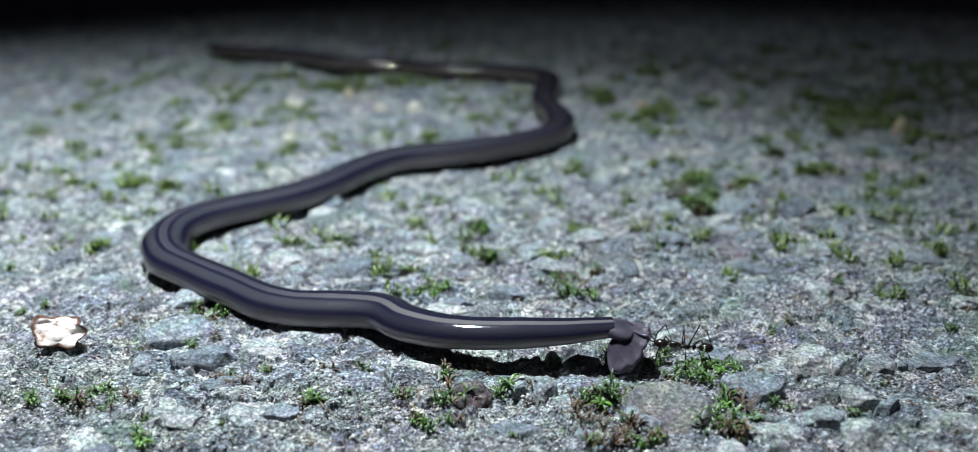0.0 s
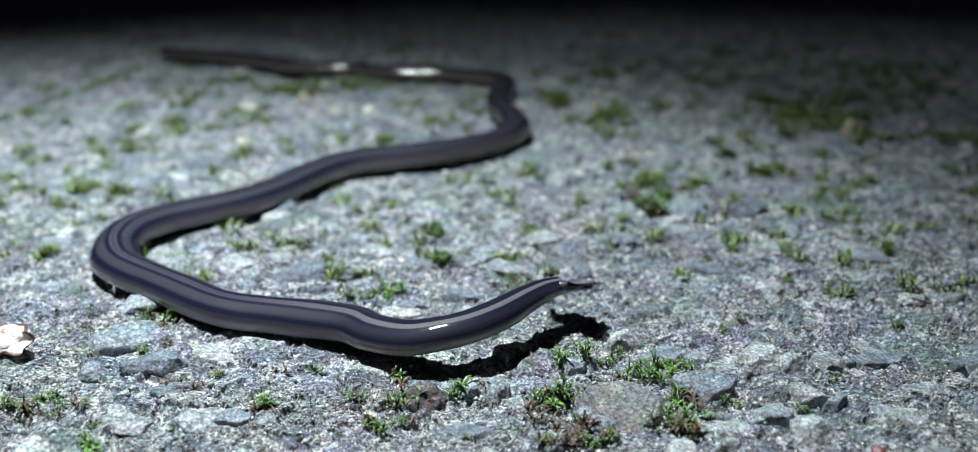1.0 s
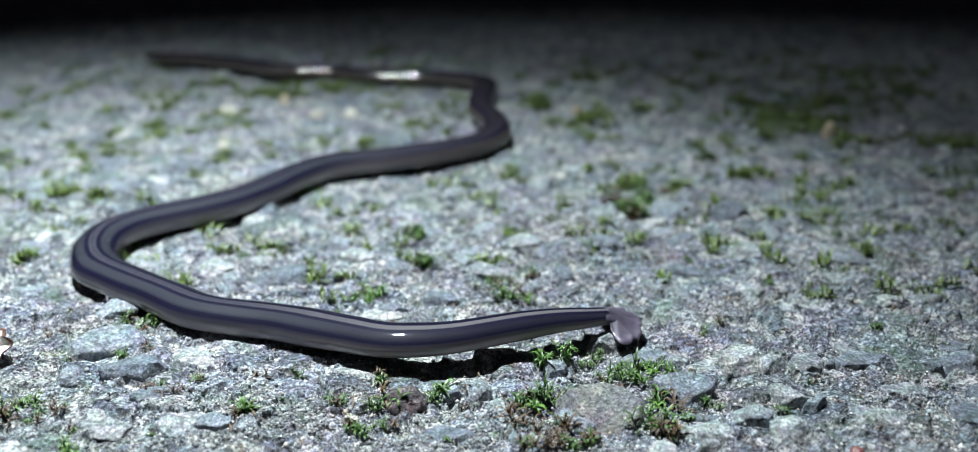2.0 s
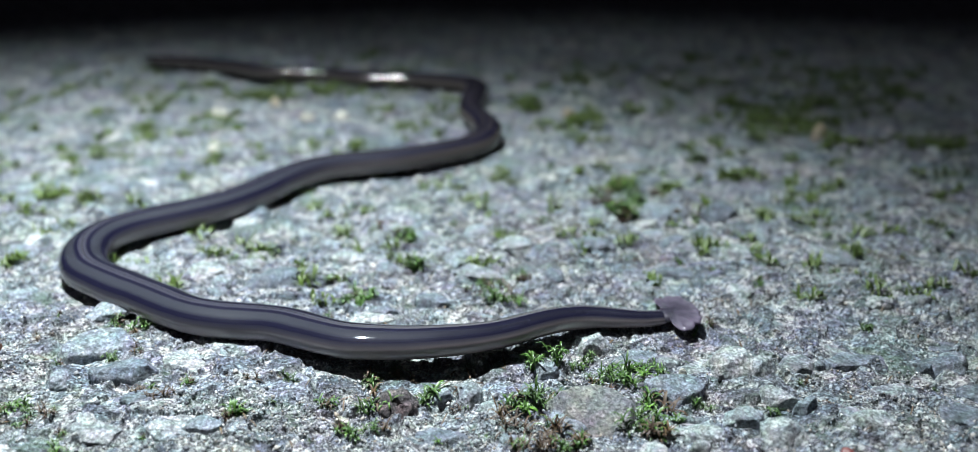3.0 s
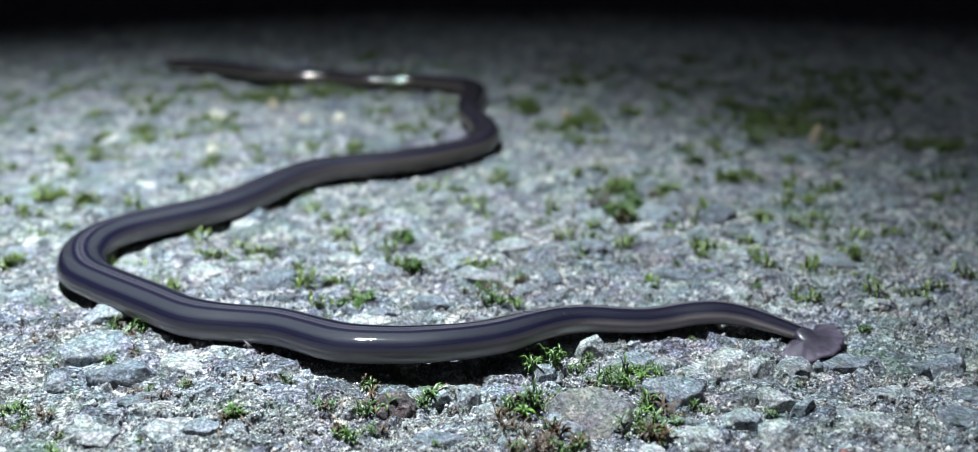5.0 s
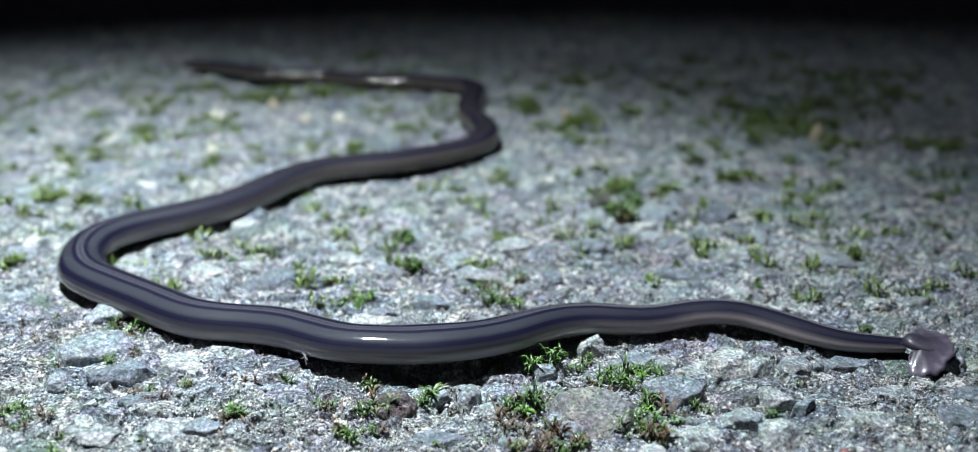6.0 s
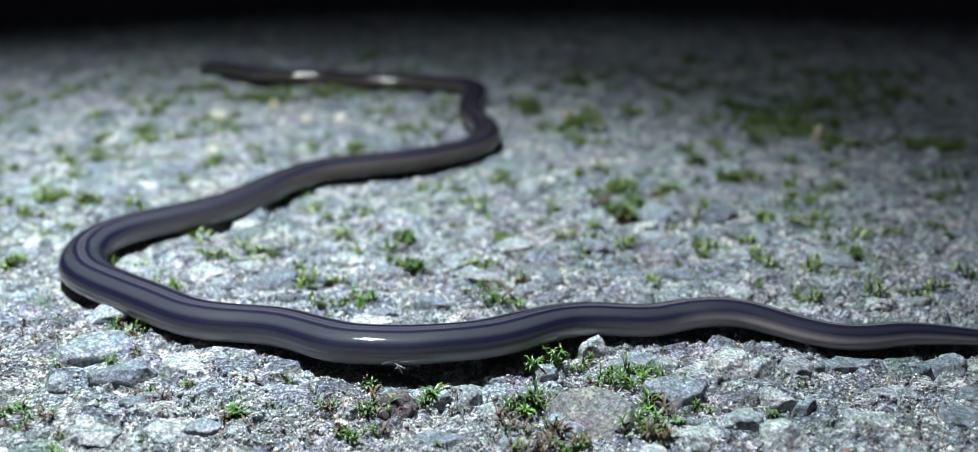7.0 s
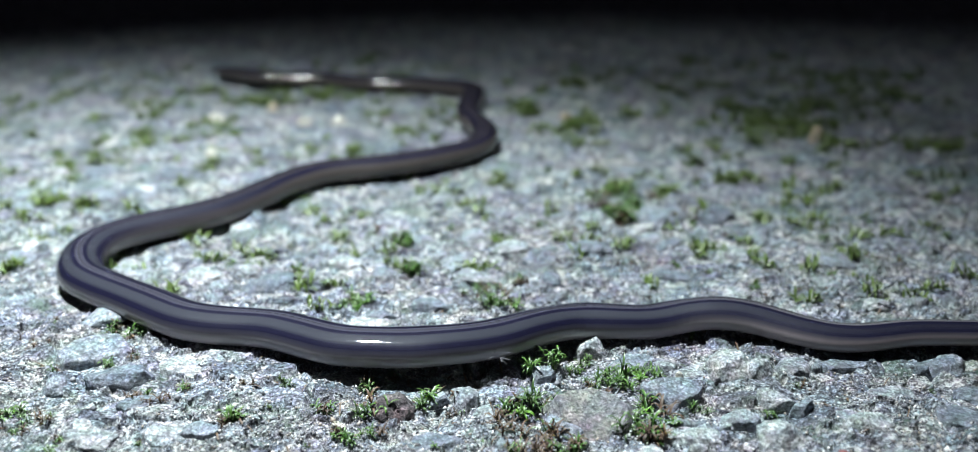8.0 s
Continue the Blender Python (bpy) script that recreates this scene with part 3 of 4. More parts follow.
front(0.0, (-15.3, 77.1, 1.8), (-12.5, 74.6, 2.0), (-9.8, 73.0, 2.2), (-7.4, 72.4, 2.3), (-5.0, 72.2, 2.4), (-2.7, 72.2, 2.5), (-0.3, 72.3, 2.6), (1.5, 72.5, 2.7), (3.2, 72.7, 2.8))
front(0.2, (-15.0, 76.9, 1.8), (-9.1, 73.0, 2.2), (-4.3, 72.4, 2.4), (-0.5, 72.5, 2.6), (1.8, 72.6, 2.9), (3.7, 72.9, 3.0))
front(0.4, (-14.7, 76.7, 1.8), (-8.8, 73.1, 2.2), (-4.5, 72.8, 2.4), (-0.2, 72.7, 2.9), (2.6, 72.8, 3.2), (4.5, 73.2, 3.3))
front(0.6, (-14.4, 76.4, 1.8), (-8.5, 72.8, 2.2), (-5.2, 72.4, 2.5), (-2.8, 72.2, 2.8), (0.9, 73.0, 3.2), (3.6, 74.0, 3.5))
front(0.8, (-14.1, 75.9, 1.8), (-9.2, 72.4, 2.2), (-6.3, 72.3, 2.5), (-3.7, 72.7, 3.0), (-1.1, 74.3, 3.4), (1.1, 76.7, 3.6), (2.8, 79.3, 3.5))
front(1.0, (-13.8, 75.6, 1.8), (-11.1, 73.4, 2.0), (-8.5, 72.0, 2.3), (-6.2, 71.8, 2.7), (-3.8, 72.3, 3.1), (-1.5, 73.9, 3.4), (0.4, 76.3, 3.5), (1.9, 78.4, 3.4), (3.1, 79.8, 3.2))
front(1.2, (-13.7, 75.3, 1.8), (-8.2, 72.0, 2.3), (-5.8, 72.0, 2.6), (-3.5, 72.5, 2.9), (-1.2, 73.7, 3.1), (0.7, 75.1, 3.1), (2.5, 76.4, 3.0), (3.9, 77.3, 2.7))
front(1.5, (-13.6, 74.9, 1.8), (-10.1, 72.8, 2.1), (-7.7, 72.2, 2.3), (-5.3, 72.1, 2.5), (-3.0, 72.8, 2.6), (-0.6, 73.7, 2.7), (1.8, 75.1, 2.7), (3.9, 76.3, 2.6))
front(1.7, (-13.5, 75.0, 1.8), (-9.8, 72.7, 2.1), (-7.4, 72.1, 2.3), (-5.0, 72.2, 2.4), (-2.7, 72.7, 2.5), (0.8, 73.9, 2.5), (3.5, 75.2, 2.4), (6.3, 76.4, 2.3))

NECK_TIMES = (2.8, 3.0, 3.2, 3.4, 3.6, 3.8, 4.0, 4.2, 4.4, 4.6, 4.7, 5.8, 6.0, 6.2, 6.4, 6.6, 7.0, 7.5, 8.0)
NECK_X = (13.0, 13.9, 14.8, 15.7, 17.1, 17.7, 19.3, 20.5, 21.6, 22.4, 22.7, 30.2, 32.1, 33.3, 34.9, 36.7, 38.8, 42.8, 46.9)
TAIL_TIMES, TAIL_S = (0.0, 1.0, 2.0, 3.5, 4.5, 6.5, 7.0, 8.0), (2.2, 2.0, 4.5, 8.0, 10.2, 16.5, 18.0, 21.7)
NEAR_X = TRAIL[TRAIL_S > 165, 0]
NEAR_S = TRAIL_S[TRAIL_S > 165]


def neck_s(t):
    return float(np.interp(np.interp(t, NECK_TIMES, NECK_X), NEAR_X, NEAR_S))


def front_at(t):
    """The free front of the body at t seconds, from the joint to the neck."""
    if t >= 2.8:
        u = np.linspace(JOINT, neck_s(t), 400)
        return np.stack([np.interp(u, TRAIL_S, TRAIL[:, k]) for k in range(3)], -1)
    times = sorted(FRONTS) + [2.8]
    i = max(k for k in range(len(times) - 1) if times[k] <= t)
    f = (t - times[i]) / (times[i + 1] - times[i])
    b = FRONTS[times[i + 1]] if times[i + 1] in FRONTS else front_at(2.8)
    return FRONTS[times[i]] * (1 - f) + b * f


def body_at(t, fractions):
    """Places and directions along the body: 0 at the tail, 1 at the neck."""
    tail = float(np.interp(t, TAIL_TIMES, TAIL_S))
    back = TRAIL[(TRAIL_S > tail) & (TRAIL_S < JOINT - 0.05)]
    line = np.vstack([[[np.interp(tail, TRAIL_S, TRAIL[:, k]) for k in range(3)]], back, front_at(t)])
    s = np.r_[0, np.cumsum(np.linalg.norm(np.diff(line, axis=0), axis=1))]
    down = min(1.0, max(0.0, (t - 1.7) / 1.1))

    def at(u):
        q = np.stack([np.interp(u, s, line[:, k]) for k in range(3)], -1)
        # the thin neck lies lower than the thick body, but for the first seconds, when it is held up
        part_way = u / s[-1]
        low = 0.8 * (1.4 - np.interp(BODY * (1 - part_way), GIRTH_D, GIRTH_H) / 2) * down * np.clip((part_way - 0.7) / 0.08, 0, 1)
        sink = np.interp(t, (4.7, 5.8, 6.8, 7.2), (0, 1, 1, 0)) * np.clip((part_way - 0.955) / 0.045, 0, 1) ** 2
        flat = np.exp(-((q[:, 0] - 11.5) / 6.0) ** 4) * down
        q[:, 2] -= low + 0.15 * sink + 0.65 * flat
        q[:, 1] += 1.9 * low - 1.6 * sink + 1.2 * flat
        return q

    u = np.asarray(fractions) * s[-1]
    way = at(np.minimum(u + 1.0, s[-1])) - at(np.maximum(u - 1.0, 0))
    return at(u), way / np.linalg.norm(way, axis=1)[:, None], s[-1]


def body_roll(t, fraction):
    """Degrees by which the back leans to the right: the raised front shows its back at first and its flank later."""
    return float(np.interp(t, (0.0, 1.7, 2.8), (16, 16, -8)) * np.clip((fraction - 0.84) / 0.08, 0, 1))


def upright(place, way, roll=0.0):
    """A pose in metres: x along way, z up."""
    x = Vector(way).normalized()
    y = Vector((0, 0, 1)).cross(x).normalized()
    m = Matrix((x, y, x.cross(y))).transposed().to_4x4()
    m.translation = Vector(place) * MM
    return m @ pose(0, 0, 0, roll, 0, 0)


BODY = 220.0  # length of the body at mid stretch
SEGMENTS = 290
GIRTH_D = (0, 2, 7, 15, 20, 26, 60, 100, 130, 170, 190, 205, 214, 218, 220)
GIRTH_W = (1.9, 2.2, 2.8, 3.2, 3.6, 4.0, 4.4, 4.2, 3.8, 3.5, 3.4, 3.3, 3.0, 2.4, 1.2)
GIRTH_H = (1.2, 1.45, 1.95, 2.1, 2.3, 2.5, 2.75, 2.8, 2.6, 2.5, 2.45, 2.35, 2.1, 1.7, 0.8)
worm = tagged(new("flatworm"), "long dark grey striped hammerhead flatworm crawling over asphalt", "flatworm")
worm_pieces = []


def build_body():
    ring = 36
    length = BODY / SEGMENTS * 1.2
    for k in range(SEGMENTS):
        mid = (k + 0.5) / SEGMENTS
        bm = bmesh.new()
        uvs = bm.loops.layers.uv.new("skin")
        rows = []
        for dx, shrink in ((-0.5, 1.004), (0.0, 1.0), (0.5, 0.996), (0.62, 0.985), (0.8, 0.95)):
            d = BODY * (1 - mid) - dx * length
            w, h = np.interp(d, GIRTH_D, GIRTH_W) / 2 * shrink, np.interp(d, GIRTH_D, GIRTH_H) / 2 * shrink
            w *= 1 + 0.09 * noise.noise(Vector((d / 4.5, 0, 2))) * min(1, d / 30)
            row = []
            for a in range(ring):
                g = 2 * math.pi * a / ring
                c = math.cos(g)
                z = h * c if c > 0 else -h * abs(c) ** 0.75
                row.append(bm.verts.new((dx * length, w * math.sin(g) * (1 - 0.05 * max(c, 0)), z)))
            rows.append((row, (BODY - d) / BODY))
        for (r0, u0), (r1, u1) in zip(rows, rows[1:]):
            for a in range(ring):
                b = (a + 1) % ring
                f = bm.faces.new((r0[a], r1[a], r1[b], r0[b]))
                va, vb = min(a, ring - a) / (ring / 2), min(a + 1, ring - a - 1) / (ring / 2)
                for loop, uv in zip(f.loops, ((u0, va), (u1, va), (u1, vb), (u0, vb))):
                    loop[uvs].uv = uv
        if k == 0:
            bm.faces.new(rows[0][0])
        bm.normal_update()
        worm_pieces.append((part("body_segment", bm, M_WORM, worm), mid))


build_body()


def fan(side):
    """One lobe of the half-moon head: side 1 is its left, -1 its right. x ahead, hinge along x."""
    bm = bmesh.new()
    n, m = 34, 12
    top, bot = [], []
    for i in range(n + 1):
        a = -0.22 + (math.radians(112) + 0.22) * i / n  # from across the middle round to the swept-back tip
        reach = 1 / math.hypot(math.cos(a) / 2.55, math.sin(a) / 3.3)
        if a > math.radians(80):
            reach *= 1 - 0.5 * ((a - math.radians(80)) / math.radians(32)) ** 1.8
        reach *= 1 + 0.030 * math.sin(9 * a) + 0.022 * math.sin(21 * a + side)
        tr, br = [], []
        for j in range(m + 1):
            r = j / m
            x, y = math.cos(a) * reach * r * 0.95, side * math.sin(a) * reach * r
            thick = 0.40 * (1 - r) ** 1.5 + 0.06 + 0.08 * math.exp(-((r - 0.92) / 0.06) ** 2)
            thick *= min(1, 0.12 + (math.radians(112) - a) / 0.6)
            wave = (0.10 * math.sin(7 * a + side) + 0.07 * math.sin(17 * a)) * r ** 3 * min(1, max(a, 0)) - (0.10 * (0.3 - a) if a < 0.3 else 0) * min(1, 2 * r) - 0.085 * y * y
            tr.append(bm.verts.new((x, y, thick + wave)))
            br.append(bm.verts.new((x, y, -thick * 0.6 + wave)))
        top.append(tr), bot.append(br)
    for i in range(n):
        for j in range(m):
            bm.faces.new((top[i][j], top[i + 1][j], top[i + 1][j + 1], top[i][j + 1]))
            bm.faces.new((bot[i][j], bot[i][j + 1], bot[i + 1][j + 1], bot[i + 1][j]))
        bm.faces.new((top[i][m], top[i + 1][m], bot[i + 1][m], bot[i][m]))
    for i in (0, n):
        for j in range(1, m):
            bm.faces.new((top[i][j], top[i][j + 1], bot[i][j + 1], bot[i][j]))
    bmesh.ops.remove_doubles(bm, verts=bm.verts, dist=0.001)
    bmesh.ops.recalc_face_normals(bm, faces=bm.faces)
    return part("head_lobe", bm, M_HEAD, worm, "thin translucent mauve lobe of the head")


def head_root():
    """The flattened end of the neck, which spreads into the middle of the head and hides the fold between the lobes."""
    bm = bmesh.new()
    n, rings = 28, []
    for i in range(25):
        f = i / 24
        full = math.sqrt(max(0.01, 1 - abs(2 * f - 1) ** 2.6))
        x, w, h = -1.15 + 2.6 * f, (0.95 + 0.25 * f) * full, (0.62 - 0.30 * f) * full
        rings.append([bm.verts.new((x, w * math.cos(6.2832 * k / n), h * math.sin(6.2832 * k / n))) for k in range(n)])
    for r0, r1 in zip(rings, rings[1:]):
        for k in range(n):
            bm.faces.new((r0[k], r0[(k + 1) % n], r1[(k + 1) % n], r1[k]))
    bm.faces.new(rings[0]), bm.faces.new(rings[-1])
    bmesh.ops.recalc_face_normals(bm, faces=bm.faces)
    return part("head_base", bm, M_HEAD, worm, "dark mauve base of the head")


lobe_left, lobe_right, head_base = fan(1), fan(-1), head_root()

# seconds, turn to the left, nose up, whole head rolled (right side up), right lobe up, left lobe up: degrees
HEAD_POSES = []


def head_pose(*row):
    HEAD_POSES.append(row)


head_pose(0.0, -14, -8, -14, -34, -30)
head_pose(0.1, -16, -8, -8, -34, -26)
head_pose(0.2, -18, -8, 4, -34, -16)
head_pose(0.3, -14, -6, 10, -20, -18)
head_pose(0.4, -6, -4, 12, -14, -22)
head_pose(0.5, -2, -2, 12, -12, -28)
head_pose(0.6, -8, 4, 8, -8, -30)
head_pose(0.7, -8, 4, 10, -6, -34)
head_pose(0.8, -10, 4, 14, -2, -30)
head_pose(0.9, -18, -4, 18, 4, -10)
head_pose(1.0, -24, -6, 22, 4, -10)
head_pose(1.1, -24, -10, 22, 2, -10)
head_pose(1.2, -20, -16, 18, 0, -8)
head_pose(1.3, -16, -6, 12, 0, -8)
head_pose(1.5, -10, 6, 8, -10, 2)
head_pose(1.7, -10, -8, 6, -8, -6)
head_pose(2.0, -10, -6, 2, -14, -4)
head_pose(2.4, -6, -4, 5, -6, -4)
head_pose(2.8, -6, -4, 14, 0, -6)
head_pose(3.0, -4, 12, -4, 8, 6)
head_pose(3.2, -10, -2, 0, -12, 0)
head_pose(3.4, -18, -8, -4, -18, -8)
head_pose(3.6, -18, -6, -12, -12, -4)
head_pose(3.8, -8, -2, 6, -18, 0)
head_pose(4.0, -4, 14, 14, 0, 16)
head_pose(4.2, -14, -12, 14, 2, 0)
head_pose(4.4, -24, -10, 0, -8, -2)
head_pose(4.6, -20, -8, -12, -8, 8)
head_pose(4.7, -20, -8, -12, -10, 10)
head_pose(5.2, -14, -6, 4, -8, 0)
head_pose(5.8, -18, -5, -6, -20, -6)
head_pose(6.0, -20, -4, -6, -18, -8)
head_pose(6.2, -14, -5, -6, -18, 2)
head_pose(6.4, -20, -8, 0, -18, -8)
head_pose(6.6, -18, -8, 0, -16, -6)
head_pose(7.2, -10, -4, 4, -8, 0)
head_pose(8.0, -12, -4, 0, -6, 0)


# ---- moss ----
def blade(bm, foot, way, length, width, curl, fold=0.35, root=None, hook=False):
    """One narrow folded leaf that starts at foot, leaves along way and curls over; root: three corners of the stem that it grows from."""
    up = Vector((0, 0, 1))
    side = way.cross(up)
    side = side.normalized() if side.length > 0.01 else Vector((1, 0, 0))
    p, d, rows = foot.copy(), way.normalized(), []
    for i in range(6):
        f = i / 5
        w = width * (0.55 + 1.6 * f) * (1 - f) ** 0.7 + 0.012
        n = side.cross(d).normalized()
        if i == 0 and root:
            rows.append(root)
        else:
            rows.append([bm.verts.new(p - side * w + n * w * fold), bm.verts.new(p), bm.verts.new(p + side * w + n * w * fold)])
        bend = (0.0, 0.03, 0.12, 0.30, 0.42, 0.42)[i] * curl if hook else (0.08, 0.12, 0.2, 0.3, 0.3, 0.3)[i] * curl
        d = (Matrix.Rotation(-bend, 3, side) @ d).normalized()
        p = p + d * length / 5
    for a, b in zip(rows, rows[1:]):
        bm.faces.new((a[0], a[1], b[1], b[0]))
        bm.faces.new((a[1], a[2], b[2], b[1]))


def shoot_mesh(bm, rnd, foot, height, kind):
    """A leafy stem: leaves in a spiral, longest near the top."""
    lean = Vector((rnd.uniform(-0.5, 0.5), rnd.uniform(-0.5, 0.5), 1)).normalized()
    count = {"curl": 8, "green": 14, "dark": 12, "dry": 11, "bud": 5}[kind]
    bend = Vector((rnd.uniform(-0.3, 0.3), rnd.uniform(-0.3, 0.3), 0))
    turn = rnd.uniform(0, 6)
    last = None
    for i in range(count):
        f = (i + 0.5) / count
        at = foot + lean * height * (0.2 if kind == "curl" else 0.5) * f + bend * f * f * height
        ring = [bm.verts.new(at + Vector((math.cos(k) * 0.045, math.sin(k) * 0.045, 0))) for k in (0, 2.1, 4.2)]
        if last:
            for k in range(3):
                bm.faces.new((last[k], last[(k + 1) % 3], ring[(k + 1) % 3], ring[k]))
        last = ring
        turn += 2.4 + rnd.uniform(-0.3, 0.3)
        open_ = rnd.uniform(0.15, 0.7) * (1.2 - 0.6 * f)
        if kind in ("curl", "bud"):
            open_ = rnd.uniform(0.06, 0.34)
        if kind == "dry":
            open_ *= 1.3
        way = Vector((math.cos(turn) * open_, math.sin(turn) * open_, 1)).normalized()
        length = height * (rnd.uniform(0.85, 1.35) if kind in ("curl", "bud") else rnd.uniform(0.45, 0.85))
        curl = {"curl": rnd.uniform(2.6, 4.4), "bud": rnd.uniform(-0.3, 0.5), "dry": rnd.uniform(0.5, 2.8)}.get(kind, rnd.uniform(0.6, 3.4))
        width = height * rnd.uniform(0.034, 0.062) * {"curl": 0.75, "dry": 0.65, "bud": 2.6}.get(kind, 0.9)
        blade(bm, at, way, length, width, curl, fold=0.7 if kind == "bud" else 0.35, root=ring, hook=kind == "curl")


MOSS_LOOK = {"curl": (M_MOSS, "bright green moss shoots with curled tips"), "green": (M_MOSS, "small bright green moss tuft growing in asphalt"),
             "bud": (M_MOSS, "broad green moss bud among darker shoots"), "dark": (M_DARKMOSS, "dark green moss tuft growing in asphalt"), "dry": (M_DRY, "withered brown moss tuft in asphalt")}


def moss_clump(x, y, height, spread, shoots, kind, seed):
    rnd = random.Random(seed * 7 + 1)
    mat, label = MOSS_LOOK[kind]
    clump = tagged(new("moss_clump"), label, "moss", "moss tufts in the asphalt")
    clump.location = (x * MM, y * MM, (level(x, y) - 0.12) * MM)
    for i in range(shoots):
        bm = bmesh.new()
        a, r = rnd.uniform(0, 6.28), spread * rnd.uniform(0, 1) ** 0.6
        foot = Vector((math.cos(a) * r, math.sin(a) * r * 0.8, 0))
        foot.z = level(x + foot.x, y + foot.y) - level(x, y)
        shoot_mesh(bm, rnd, foot, height * rnd.uniform(0.55, 1.05), kind)
        look_here = mat
        if kind == "green" and rnd.random() < 0.2:
            look_here = M_DARKMOSS
        if kind in ("green", "dark") and rnd.random() < 0.22:
            look_here = M_DRY
        if kind == "dry" and rnd.random() < 0.25:
            look_here = M_MOSS
        if kind == "dark" and rnd.random() < 0.35:
            look_here = M_MOSS
        part("shoot", bm, look_here, clump)


PATCH_MESH = bmesh.new()
PATCH_RND = random.Random(5)


def moss_patch(x, y, half_x, half_y, count):
    for _ in range(count):
        px, py = PATCH_RND.gauss(x, half_x * 0.55), PATCH_RND.gauss(y, half_y * 0.6)
        foot = Vector((px, py, level(px, py) - 0.1))
        tall = PATCH_RND.uniform(0.9, 2.0)
        for _ in range(11):
            a, o = PATCH_RND.uniform(0, 6.28), PATCH_RND.uniform(0.1, 1.1)
            off = Vector((PATCH_RND.uniform(-0.7, 0.7), PATCH_RND.uniform(-0.7, 0.7), 0))
            blade(PATCH_MESH, foot + off, Vector((math.cos(a) * o, math.sin(a) * o, 1)).normalized(), tall * PATCH_RND.uniform(0.5, 1), 0.13, PATCH_RND.uniform(0, 1.4))


moss_clump(3.1, 72.7, 2.3, 0.5, 4, "curl", 1)
moss_clump(5.0, 73.1, 2.2, 0.5, 4, "curl", 2)
moss_clump(6.8, 73.5, 1.5, 1.0, 4, "curl", 3)
moss_clump(7.8, 74.2, 1.3, 0.8, 3, "dark", 4)
moss_clump(9.6, 70.5, 1.9, 2.2, 9, "dark", 5)
moss_clump(10.6, 71.1, 1.9, 1.2, 6, "green", 6)
moss_clump(10.2, 70.0, 1.8, 0.3, 2, "bud", 122)
moss_clump(8.2, 71.2, 1.3, 1.2, 5, "dark", 7)
moss_clump(12.5, 71.2, 1.5, 1.0, 4, "dark", 8)
moss_clump(15.2, 72.1, 1.2, 0.5, 3, "dark", 9)
moss_clump(11.2, 64.2, 2.4, 2.2, 11, "green", 10)
moss_clump(11.0, 67.0, 1.8, 1.1, 5, "green", 11)
moss_clump(14.9, 66.5, 1.4, 0.8, 4, "dark", 12)
moss_clump(1.6, 66.5, 1.9, 1.0, 6, "dark", 13)
moss_clump(2.7, 67.0, 1.8, 1.2, 6, "green", 14)
moss_clump(4.0, 67.9, 1.7, 1.0, 5, "green", 15)
moss_clump(2.8, 63.6, 2.2, 2.4, 10, "dry", 16)
moss_clump(2.1, 61.3, 1.7, 1.2, 5, "dry", 17)
moss_clump(3.3, 61.8, 1.8, 1.1, 5, "dry", 18)
moss_clump(5.9, 61.8, 1.6, 0.9, 5, "green", 19)
moss_clump(5.0, 61.6, 1.4, 0.7, 3, "green", 20)
moss_clump(-3.3, 67.9, 2.0, 1.3, 6, "green", 21)
moss_clump(-4.2, 67.1, 1.5, 1.2, 5, "dark", 22)
moss_clump(-2.2, 66.8, 1.5, 0.6, 3, "dark", 23)
moss_clump(-8.7, 69.9, 1.8, 0.7, 4, "dark", 24)
moss_clump(-6.7, 70.5, 1.3, 1.0, 4, "dry", 25)
moss_clump(-8.2, 66.1, 2.1, 0.8, 5, "dark", 26)
moss_clump(-8.3, 63.3, 1.3, 1.3, 6, "green", 27)
moss_clump(-10.2, 63.4, 1.1, 0.8, 4, "green", 28)
moss_clump(-11.8, 66.5, 1.5, 0.5, 3, "green", 29)
moss_clump(-14.7, 70.0, 1.2, 0.5, 3, "dark", 30)
moss_clump(-17.7, 64.8, 1.5, 1.0, 10, "green", 31)
moss_clump(-18.2, 64.5, 1.0, 0.7, 3, "dry", 32)
moss_clump(-12.0, 62.5, 0.7, 0.3, 2, "green", 33)
moss_clump(-3.7, 62.2, 0.8, 0.3, 2, "green", 34)
moss_clump(-0.5, 62.7, 0.7, 0.4, 2, "green", 35)
moss_clump(-29.8, 79.3, 1.5, 1.3, 6, "green", 36)
moss_clump(-29.5, 73.4, 1.1, 0.7, 4, "dark", 37)
moss_clump(-25.5, 68.3, 1.2, 1.0, 4, "green", 38)
moss_clump(-23.5, 67.9, 1.3, 1.4, 6, "dry", 39)
moss_clump(-22.7, 69.7, 1.4, 0.5, 3, "dry", 40)
moss_clump(-31.6, 65.2, 1.2, 1.2, 5, "dry", 41)
moss_clump(-34.0, 66.1, 1.9, 1.0, 6, "dark", 42)
moss_clump(-29.1, 62.7, 0.8, 0.5, 3, "green", 43)
moss_clump(-23.5, 62.3, 0.8, 0.5, 2, "dark", 44)
moss_clump(-36.7, 77.5, 0.9, 1.3, 4, "dry", 45)
moss_clump(-35.8, 80.5, 0.7, 0.6, 2, "green", 46)
moss_clump(18.2, 72.7, 1.3, 0.6, 3, "dark", 47)
moss_clump(18.1, 79.5, 1.2, 0.3, 2, "dark", 48)
moss_clump(16.8, 79.0, 1.1, 0.3, 2, "dark", 49)
